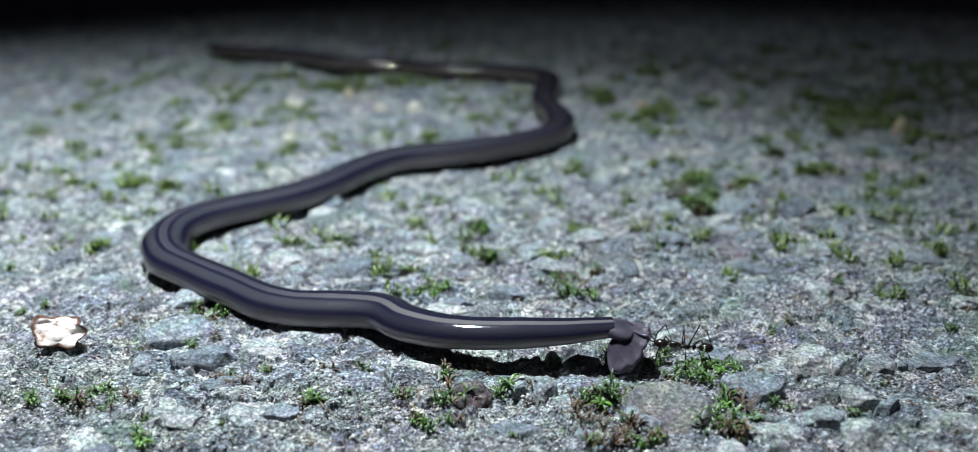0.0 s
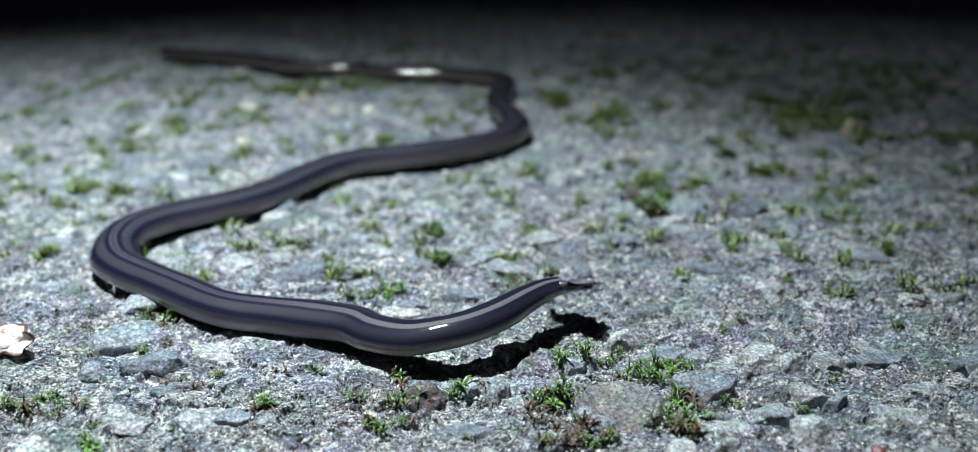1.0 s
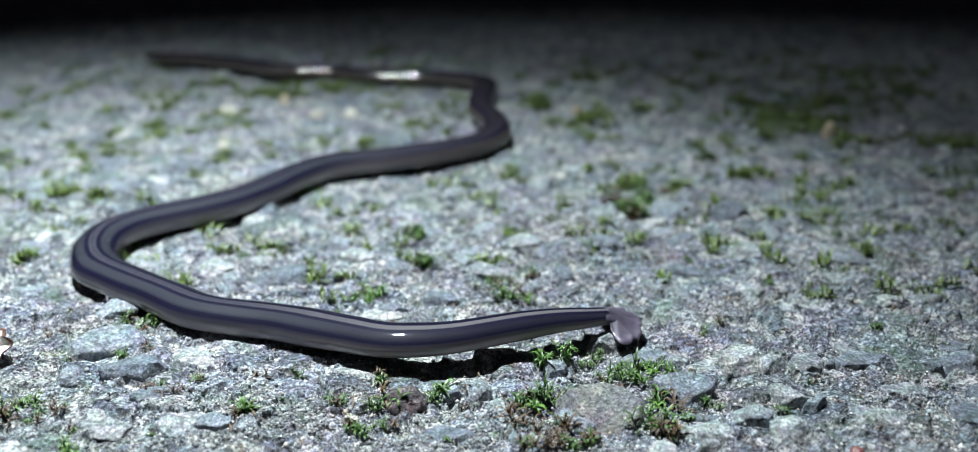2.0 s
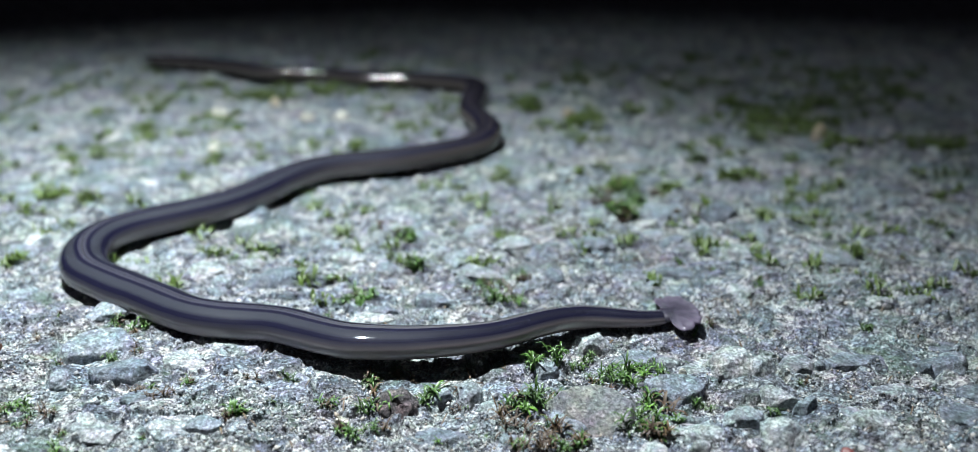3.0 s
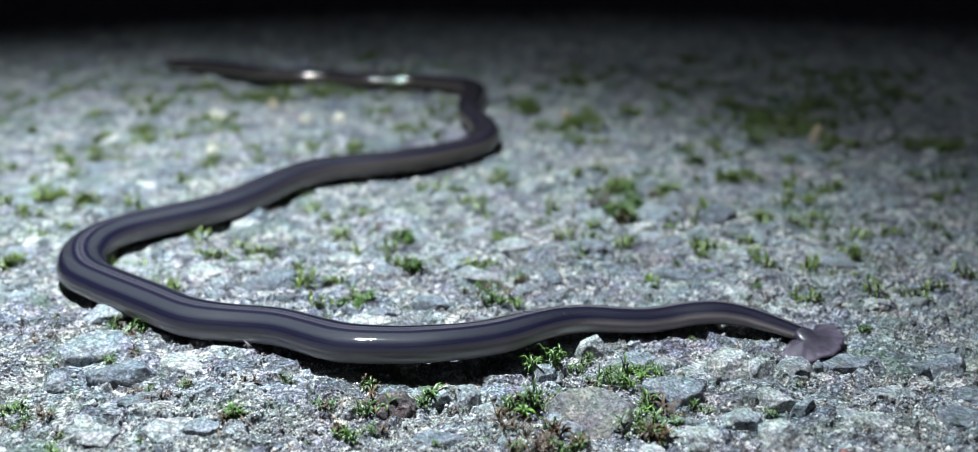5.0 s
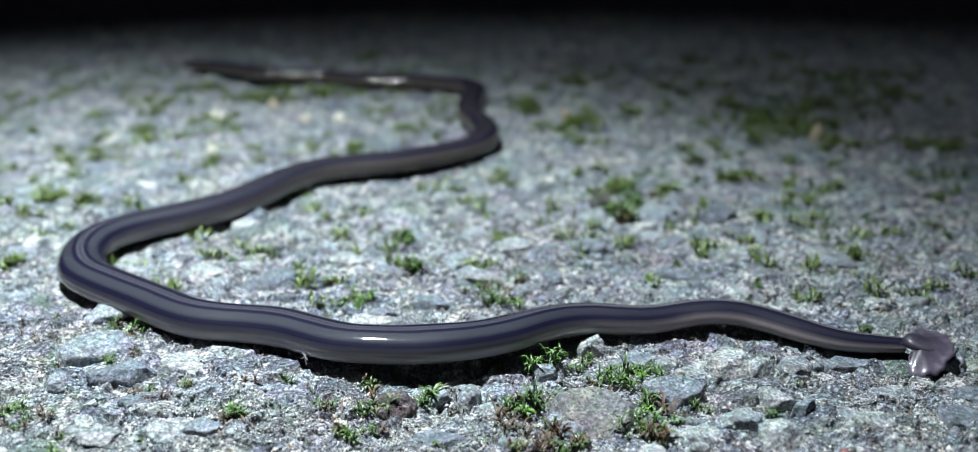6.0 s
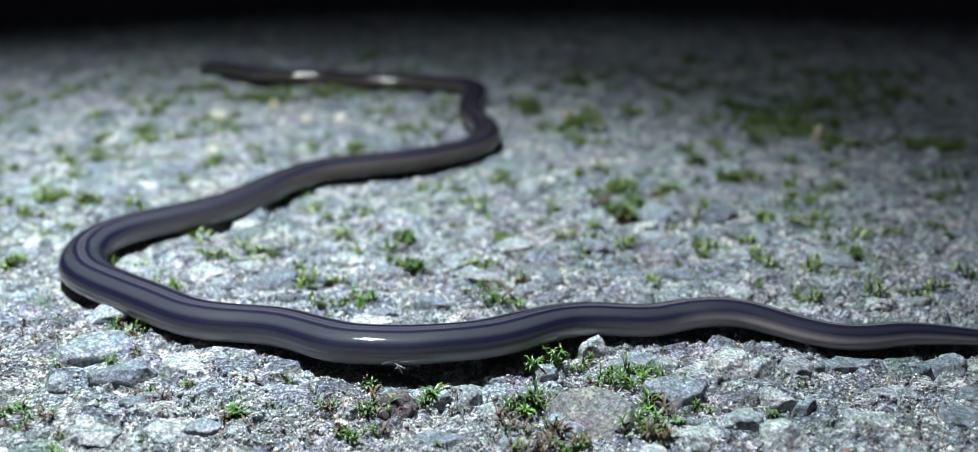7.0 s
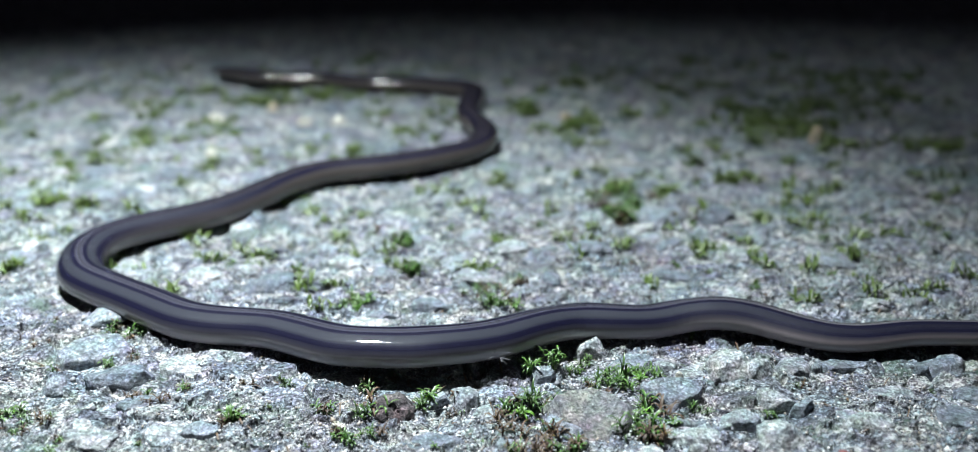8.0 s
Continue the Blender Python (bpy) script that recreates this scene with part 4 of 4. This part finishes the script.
moss_clump(30.8, 79.0, 1.2, 0.5, 4, "green", 50)
moss_clump(24.2, 88.1, 1.1, 0.7, 4, "dark", 51)
moss_clump(31.7, 91.0, 0.9, 0.7, 4, "green", 52)
moss_clump(23.1, 69.9, 0.9, 0.4, 2, "dark", 53)
moss_clump(19.8, 65.7, 0.8, 0.4, 2, "green", 54)
moss_clump(32.1, 67.9, 0.6, 0.3, 2, "green", 55)
moss_clump(20.7, 91.7, 0.8, 0.5, 3, "green", 56)
moss_clump(-11.8, 85.6, 1.6, 1.6, 14, "green", 57)
moss_clump(-8.5, 101.5, 1.8, 1.5, 13, "green", 58)
moss_clump(-11.8, 102.6, 1.4, 0.6, 5, "green", 59)
moss_clump(-7.1, 92.8, 1.9, 1.0, 9, "green", 60)
moss_clump(-14.9, 88.8, 1.0, 0.8, 4, "green", 61)
moss_clump(0.9, 85.3, 1.9, 1.6, 11, "dark", 62)
moss_clump(0.3, 88.1, 1.5, 1.3, 8, "dry", 63)
moss_clump(2.9, 90.2, 1.3, 0.8, 6, "green", 64)
moss_clump(-13.6, 81.1, 0.9, 0.5, 3, "green", 65)
moss_clump(-9.9, 96.0, 0.9, 0.5, 3, "green", 66)
moss_clump(-21.1, 96.0, 0.8, 0.4, 3, "green", 67)
moss_clump(-1.6, 86.9, 1.2, 0.8, 4, "dry", 68)
moss_clump(5.6, 105.3, 1.0, 0.7, 3, "dark", 69)
moss_clump(14.0, 106.4, 2.6, 1.5, 13, "green", 70)
moss_clump(12.7, 109.9, 2.0, 1.7, 9, "dry", 71)
moss_clump(15.5, 110.9, 2.1, 1.4, 9, "dark", 72)
moss_clump(14.6, 114.9, 2.0, 2.0, 9, "dark", 73)
moss_clump(1.0, 99.4, 0.8, 0.8, 3, "dark", 74)
moss_clump(-5.1, 95.7, 0.8, 0.4, 2, "green", 75)
moss_clump(4.8, 107.8, 1.0, 0.6, 3, "green", 76)
moss_clump(5.4, 105.7, 0.9, 0.6, 3, "dry", 77)
moss_clump(11.9, 116.7, 1.4, 0.9, 4, "dry", 78)
moss_clump(13.8, 114.9, 1.3, 0.8, 4, "dry", 79)
moss_clump(18.5, 114.4, 1.2, 0.8, 4, "dry", 80)
moss_clump(19.5, 107.2, 1.4, 0.6, 4, "dark", 81)
moss_clump(22.1, 105.7, 1.2, 0.8, 3, "dark", 82)
moss_clump(24.3, 119.6, 1.3, 0.6, 4, "dark", 83)
moss_clump(20.3, 122.0, 1.0, 0.6, 3, "green", 84)
moss_clump(25.0, 127.3, 1.4, 0.6, 4, "dark", 85)
moss_clump(32.0, 107.6, 0.9, 0.6, 3, "green", 86)
moss_clump(40.2, 106.4, 1.0, 0.6, 3, "dark", 87)
moss_clump(37.7, 118.4, 1.1, 0.6, 3, "dark", 88)
moss_clump(36.7, 94.4, 0.9, 0.9, 4, "dry", 89)
moss_clump(39.4, 95.0, 0.9, 0.6, 3, "green", 90)
moss_clump(46.8, 101.5, 1.0, 0.6, 3, "dark", 91)
moss_clump(7.3, 124.6, 1.2, 0.6, 3, "dark", 92)
moss_clump(2.1, 123.6, 1.1, 0.8, 3, "green", 93)
moss_clump(8.9, 103.7, 0.9, 0.6, 3, "green", 94)
moss_clump(12.8, 94.1, 0.8, 0.4, 2, "green", 95)
moss_clump(14.0, 94.4, 0.9, 0.5, 3, "dry", 96)
moss_clump(17.8, 94.4, 1.0, 0.5, 3, "dark", 97)
moss_clump(24.3, 101.9, 0.8, 0.5, 2, "green", 98)
moss_clump(33.9, 100.8, 0.9, 0.6, 3, "dark", 99)
moss_clump(45.1, 130.6, 1.2, 0.8, 3, "dark", 100)
moss_clump(8.8, 117.6, 1.0, 0.6, 3, "dry", 101)
moss_clump(32.3, 130.6, 1.3, 0.8, 4, "dry", 102)
moss_clump(56.7, 121.3, 1.3, 0.8, 4, "dark", 103)
moss_clump(-27.9, 75.0, 1.0, 0.6, 4, "dry", 104)
moss_clump(-27.9, 78.8, 1.0, 0.6, 3, "dark", 105)
moss_clump(-17.8, 69.9, 0.8, 0.8, 3, "dry", 106)
moss_clump(-32.8, 72.5, 0.9, 0.6, 3, "dry", 107)
moss_clump(-15.3, 66.8, 0.7, 0.5, 2, "green", 108)
moss_clump(-17.9, 92.8, 0.9, 0.6, 3, "dry", 109)
moss_clump(-24.5, 93.6, 0.8, 0.6, 3, "green", 110)
moss_clump(-4.2, 104.9, 1.0, 0.6, 3, "dry", 111)
moss_clump(-15.4, 110.9, 1.1, 0.7, 3, "dark", 112)
moss_clump(-19.8, 100.3, 0.9, 0.6, 3, "dry", 113)
moss_clump(-37.4, 64.1, 1.7, 0.8, 5, "dark", 114)
moss_clump(-35.8, 65.1, 1.6, 0.9, 5, "dark", 115)
moss_clump(-33.8, 64.3, 1.7, 0.9, 5, "dark", 116)
moss_clump(-45.9, 78.7, 1.0, 0.6, 3, "dark", 117)
moss_clump(-43.8, 79.4, 1.2, 0.6, 3, "green", 118)
moss_clump(-51.0, 87.2, 1.2, 0.7, 3, "green", 119)
moss_clump(-31.5, 65.3, 1.1, 1.2, 4, "dry", 120)
moss_clump(-28.4, 60.0, 1.4, 0.8, 4, "green", 121)

moss_patch(41.2, 146.4, 6.6, 6.0, 110)
moss_patch(37.2, 156.8, 3.3, 3.2, 30)
moss_patch(45.9, 135.9, 2.5, 2.4, 24)
moss_patch(58.4, 134.1, 2.9, 3.0, 30)
moss_patch(5.4, 156.0, 1.8, 3.5, 30)
moss_patch(13.2, 147.4, 2.1, 3.5, 34)
moss_patch(20.7, 152.5, 1.4, 2.3, 12)
moss_patch(-34.3, 161.7, 5.3, 2.9, 50)
moss_patch(-26.0, 165.1, 3.5, 2.2, 22)
moss_patch(-22.4, 195.8, 2.3, 3.0, 14)
moss_patch(15.0, 171.9, 3.1, 3.5, 20)
moss_patch(-49.6, 113.1, 1.7, 1.8, 20)
moss_patch(-45.0, 111.4, 0.6, 0.9, 7)
moss_patch(-34.3, 126.2, 0.5, 0.9, 7)
moss_patch(-47.4, 141.0, 0.8, 1.5, 8)
moss_patch(-17.4, 133.5, 0.7, 1.2, 8)
moss_patch(-12.4, 142.9, 0.6, 1.2, 5)
moss_patch(-7.1, 140.3, 0.6, 1.3, 5)
moss_patch(20.8, 115.8, 1.4, 1.4, 10)
moss_patch(26.3, 128.4, 0.5, 1.1, 6)
moss_patch(28.2, 120.5, 0.8, 1.2, 10)
moss_patch(31.4, 121.5, 0.9, 1.2, 9)
moss_patch(28.9, 106.2, 0.5, 1.0, 7)
moss_patch(39.6, 117.6, 0.7, 0.9, 4)
moss_patch(58.7, 174.3, 7.8, 6.3, 34)
moss_patch(36.0, 192.9, 3.4, 4.1, 14)
moss_patch(53.3, 198.2, 3.5, 4.3, 12)
moss_patch(68.8, 179.3, 3.7, 3.6, 14)
moss_patch(-67.7, 169.6, 3.0, 1.8, 10)
moss_patch(-45.4, 169.6, 3.0, 1.8, 16)
moss_patch(-50.2, 156.8, 3.8, 2.8, 12)
moss_patch(-69.2, 159.6, 2.9, 2.9, 8)
moss_patch(-7.9, 157.6, 5.7, 6.0, 8)
moss_patch(51.0, 115.3, 2.1, 3.4, 6)
moss_patch(64.4, 161.7, 4.4, 3.4, 14)
moss_patch(1.2, 120.0, 1.5, 1.7, 5)
moss_patch(48.8, 157.6, 9.5, 10.0, 40)
moss_patch(-50.0, 129.2, 4.7, 5.6, 14)
moss_patch(-45.0, 94.4, 0.9, 1.6, 6)
moss_patch(-39.1, 110.9, 0.6, 0.8, 4)
moss_patch(14.9, 117.6, 1.4, 1.6, 14)
moss_patch(-13.7, 121.3, 0.4, 0.5, 3)
for _ in range(380):  # scattered single shoots
    moss_patch(PATCH_RND.uniform(-75, 75), PATCH_RND.uniform(84, 190), 1.0, 1.0, 2)
LITTER = bmesh.new()
for _ in range(420):  # shrivelled scraps between the chippings
    lx, ly = PATCH_RND.uniform(-44, 40), PATCH_RND.uniform(58, 112)
    if value_noise(np.array([lx]), np.array([ly]), 9.0, 61)[0] < 0.02:
        continue
    a = PATCH_RND.uniform(0, 6.28)
    blade(LITTER, Vector((lx, ly, level(lx, ly) + 0.05)), Vector((math.cos(a), math.sin(a), PATCH_RND.uniform(0.05, 0.7))).normalized(), PATCH_RND.uniform(0.4, 1.3), PATCH_RND.uniform(0.03, 0.08), PATCH_RND.uniform(-0.5, 1.8))
tagged(part("plant_litter", LITTER, M_DRY), "scattered shrivelled brown plant scraps on asphalt", "litter", kind="stuff")
tagged(part("moss_patches", PATCH_MESH, M_FARMOSS), "patches of olive green moss scattered over asphalt", "moss", kind="stuff")


# ---- small loose things ----
def bark_flake():
    """A curled scrap of pale bark that stands on its edge."""
    m, tree, sh = material("pale_bark")
    where = tree.nodes.new("ShaderNodeTexCoord").outputs["Object"]
    col = ramp(tree, noise_node(tree, where, 700, 6, 0.7), [(0.30, (0.12, 0.055, 0.035)), (0.38, (0.50, 0.33, 0.25)), (0.45, (0.80, 0.71, 0.65)), (0.75, (0.88, 0.83, 0.79))])
    worn = tree.nodes.new("ShaderNodeAttribute")
    worn.attribute_name = "rim"
    brown = ramp(tree, mixed(tree, "MULTIPLY", 0.6, worn.outputs["Color"], noise_node(tree, where, 1100, 5, 0.7)), [(0.22, (0, 0, 0)), (0.42, (1, 1, 1))])
    col = mixed(tree, "MIX", brown, col, (0.10, 0.045, 0.03, 1))
    tree.links.new(col, sh.inputs["Base Color"])
    sh.inputs["Roughness"].default_value = 0.8
    bump(tree, sh, noise_node(tree, where, 1500, 6), 0.6, 0.2 * MM)
    bm = bmesh.new()
    rim = bm.verts.layers.float.new("rim")
    n = 22
    grid = {}
    for s in (0, 1):
        for i in range(n + 1):
            for j in range(n + 1):
                u, v = i / n * 2 - 1, j / n * 2 - 1
                edge = 1 + 0.34 * noise.noise(Vector((u * 1.7, v * 1.7, 4))) + 0.06 * noise.noise(Vector((u * 5, v * 5, 9)))
                x = u * 1.95 * edge * math.sqrt(1 - 0.42 * v * v)
                y = v * 1.35 * edge * math.sqrt(1 - 0.42 * u * u)
                z = 0.7 * u * u - 0.15 * v * v + 0.16 * noise.noise(Vector((u * 1.8, v * 1.8, 2))) + 0.1 * noise.noise(Vector((u * 6, v * 6, 1))) - 0.17 * s
                grid[s, i, j] = bm.verts.new((x, y, z))
                grid[s, i, j][rim] = max(abs(u), abs(v)) ** 5
    for i in range(n):
        for j in range(n):
            bm.faces.new((grid[0, i, j], grid[0, i + 1, j], grid[0, i + 1, j + 1], grid[0, i, j + 1]))
            bm.faces.new((grid[1, i, j], grid[1, i, j + 1], grid[1, i + 1, j + 1], grid[1, i + 1, j]))
    for i in range(n):
        for a, b in (((i, 0), (i + 1, 0)), ((n, i), (n, i + 1)), ((i + 1, n), (i, n)), ((0, i + 1), (0, i))):
            bm.faces.new((grid[0, b[0], b[1]], grid[0, a[0], a[1]], grid[1, a[0], a[1]], grid[1, b[0], b[1]]))
    bmesh.ops.recalc_face_normals(bm, faces=bm.faces)
    ob = tagged(part("bark_flake", bm, m), "small curled flake of pale pinkish bark on asphalt", "bark")
    ob.matrix_basis = pose(FLAKE_X * MM, FLAKE_Y * MM, (level(FLAKE_X, FLAKE_Y) + 1.2) * MM, 54, 8, 14)


FLAKE_X, FLAKE_Y = -39.4, 72.4
bark_flake()


def crumb(x, y, size, tint, seed, label):
    m, tree, sh = material("crumb")
    where = tree.nodes.new("ShaderNodeTexCoord").outputs["Object"]
    tree.links.new(ramp(tree, noise_node(tree, where, 2500, 4), [(0.3, tuple(c * 0.5 for c in tint)), (0.7, tint)]), sh.inputs["Base Color"])
    bm = bmesh.new()
    bmesh.ops.create_icosphere(bm, subdivisions=3, radius=size / 2)
    for v in bm.verts:
        v.co *= 1 + 0.35 * noise.noise(v.co * 2.5 / size + Vector((seed, 0, 0)))
        v.co.z *= 0.7
    ob = tagged(part("crumb", bm, m), label, "crumb")
    ob.location = (x * MM, y * MM, (level(x, y) + size * 0.2) * MM)


crumb(23.2, 60.0, 0.9, (0.20, 0.06, 0.055), 4, "tiny dull red crumb lying on asphalt")


def shred():
    """Clear ragged mucus that clings to the worm's flank."""
    m, tree, sh = material("clear_mucus")
    sh.inputs["Base Color"].default_value = (0.5, 0.5, 0.55, 1)
    sh.inputs["Roughness"].default_value = 0.2
    sh.inputs["Transmission Weight"].default_value = 0.6
    sh.inputs["Alpha"].default_value = 0.45
    sh.inputs["IOR"].default_value = 1.2
    seg = worm_pieces[int(0.787 * SEGMENTS)][0]
    rnd = random.Random(3)
    for way, length, width, at in (((0.9, -0.5, -0.5), 1.3, 0.07, (-0.3, -2.1, -0.35)), ((0.7, -0.6, -0.75), 1.1, 0.05, (-0.1, -2.1, -0.4)), ((-0.5, -0.6, 0.9), 0.9, 0.04, (-0.2, -2.05, -0.3)), ((0.9, -0.5, 0.3), 1.1, 0.035, (0.1, -2.05, -0.4)), ((-0.9, -0.4, 0.1), 1.0, 0.04, (-0.1, -2.05, -0.4)), ((0.2, -0.5, 1.0), 0.8, 0.03, (0.4, -2.0, -0.1)), ((-0.2, -0.7, -0.6), 0.7, 0.05, (0.2, -2.1, -0.5))):
        bm = bmesh.new()
        blade(bm, Vector(at), Vector(way).normalized(), length, width, rnd.uniform(-0.8, 0.8), 0.5)
        part("mucus_shred", bm, m, seg, "clear ragged shred of mucus")


shred()

# ---- the ant ----
def ant_material():
    m, tree, sh = material("black_ant_shell")
    where = tree.nodes.new("ShaderNodeTexCoord").outputs["Object"]
    tree.links.new(ramp(tree, noise_node(tree, where, 4000, 3), [(0.3, (0.004, 0.003, 0.004)), (0.7, (0.016, 0.008, 0.007))]), sh.inputs["Base Color"])
    sh.inputs["Roughness"].default_value = 0.24
    return m


M_ANT = ant_material()
ant = tagged(new("ant"), "small shiny black ant running over asphalt", "ant")
ant_legs = []
ANT = 1.3  # its build against the drawing below


def ant_bulb(name, places):
    """Joined egg shapes: centre and half sizes."""
    bm = bmesh.new()
    for (x, y, z), (a, b, c) in places:
        made = bmesh.ops.create_uvsphere(bm, u_segments=18, v_segments=12, radius=1)["verts"]
        for v in made:
            v.co = Vector((v.co.x * a + x, v.co.y * b + y, v.co.z * c + z)) * ANT
    return part(name, bm, M_ANT, ant)


def limb(name, joints, thick):
    bm = bmesh.new()
    rings = []
    pts = [Vector(j) * ANT for j in joints]
    for i, p in enumerate(pts):
        d = (pts[min(i + 1, len(pts) - 1)] - pts[max(i - 1, 0)]).normalized()
        a = d.orthogonal().normalized()
        b = d.cross(a)
        r = thick * (1 - 0.6 * i / (len(pts) - 1))
        rings.append([bm.verts.new(p + (a * math.cos(k) + b * math.sin(k)) * r) for k in (0, 1.05, 2.09, 3.14, 4.19, 5.24)])
    for r0, r1 in zip(rings, rings[1:]):
        for k in range(6):
            bm.faces.new((r0[k], r0[(k + 1) % 6], r1[(k + 1) % 6], r1[k]))
    bm.faces.new(rings[0]), bm.faces.new(rings[-1])
    bmesh.ops.recalc_face_normals(bm, faces=bm.faces)
    return part(name, bm, M_ANT, ant)


def build_ant():
    ant_bulb("head", [((1.6, 0, 1.05), (0.40, 0.29, 0.25)), ((2.0, 0.1, 0.95), (0.14, 0.05, 0.05)), ((2.0, -0.1, 0.95), (0.14, 0.05, 0.05))])
    ant_bulb("thorax", [((0.82, 0, 1.02), (0.36, 0.16, 0.19)), ((0.22, 0, 0.93), (0.36, 0.12, 0.13)), ((-0.3, 0, 0.93), (0.13, 0.08, 0.18)), ((-0.52, 0, 0.9), (0.16, 0.05, 0.05))])
    ant_bulb("abdomen", [((-1.0, 0, 0.92), (0.44, 0.28, 0.27))])
    for s in (1, -1):
        for x, reach, ahead in ((0.85, 1.5, 1.1), (0.4, 1.6, -0.1), (0.05, 1.8, -1.6)):
            leg = limb("leg", [(0, 0, 0), (ahead * 0.45, s * reach * 0.45, 1.05), (ahead * 0.8, s * reach * 0.8, 0.30), (ahead, s * reach * 1.05, -0.75), (ahead * 1.25, s * reach * 1.15, -0.82)], 0.07)
            ant_legs.append((leg, x * ANT, s * 0.12 * ANT, 0.85 * ANT, s, ahead))
        limb("antenna", [(1.9, s * 0.12, 1.1), (2.35, s * 0.4, 1.45), (2.75, s * 0.5, 1.2), (3.05, s * 0.55, 1.0)], 0.05)


build_ant()
# seconds, place on the ground, the way it faces in degrees
ANT_WAY = [(0.0, 9.4, 73.7, 175), (0.3, 9.9, 74.1, 172), (0.5, 10.3, 74.6, 165), (0.6, 14.3, 73.7, 105), (0.65, 15.8, 72.0, 45), (0.7, 17.8, 69.4, -15), (0.8, 25.2, 65.5, -22), (0.9, 29.0, 63.6, -24), (1.0, 33.0, 61.5, -25), (1.2, 41.8, 57.9, -26), (1.5, 47.0, 56.0, -26), (8.0, 47.5, 55.8, -26)]


# ---- what moves ----
def motions():
    times = [round(0.1 * i, 2) for i in range(18)] + [round(1.85 + 0.15 * i, 2) for i in range(41)] + [8.0]
    fractions = [f for _, f in worm_pieces]
    rows = [[] for _ in worm_pieces]
    head_rows = {"left": [], "right": [], "base": []}
    turns = np.array(HEAD_POSES, float)
    for t in times:
        places, ways, _ = body_at(t, fractions)
        for r, p, w, f in zip(rows, places, ways, fractions):
            r.append((t, upright(p, w, body_roll(t, f))))
        (p,), (w,), _ = body_at(t, [0.999])
        yaw, nose, roll, right, left = (float(np.interp(t, turns[:, 0], turns[:, k])) for k in range(1, 6))
        lift = float(np.interp(t, (4.7, 5.8, 6.6, 7.2), (0, 1, 1, 0)))
        neck = pose(0, -0.3 * lift * MM, 0.75 * lift * MM) @ upright(p, w) @ pose(0, 0, 0, 0, -nose, yaw) @ pose((0.55 + float(np.interp(t, (1.7, 2.8, 4.7, 6.0), (0, 0.45, 0.45, 0.75)))) * MM, 0, 0, -roll, 0, 0)
        head_rows["base"].append((t, neck @ pose(0.2 * MM, 0, 0)))
        head_rows["left"].append((t, neck @ pose(0.35 * MM, 0, 0, left + 12, 0, 0)))
        head_rows["right"].append((t, neck @ pose(0.35 * MM, 0, 0, -right - 12, 0, 0)))
    for (ob, _), r in zip(worm_pieces, rows):
        walk(ob, r)
    walk(lobe_left, head_rows["left"])
    walk(lobe_right, head_rows["right"])
    walk(head_base, head_rows["base"])
    walk(ant, [(t, pose(x * MM, y * MM, (level(x, y) + 0.05) * MM, 0, 0, turn)) for t, x, y, turn in ANT_WAY])
    beats = [round(0.1 * i, 2) for i in range(15)] + [8.0]
    for leg, x, y, z, s, ahead in ant_legs:
        phase = s * (1 if abs(ahead) > 0.5 else -1)
        walk(leg, [(t, pose(x * MM, y * MM, z * MM, 0, 0, (16 if 0.4 < t < 1.4 else 4) * phase * (1 if i % 2 else -1))) for i, t in enumerate(beats)])


motions()
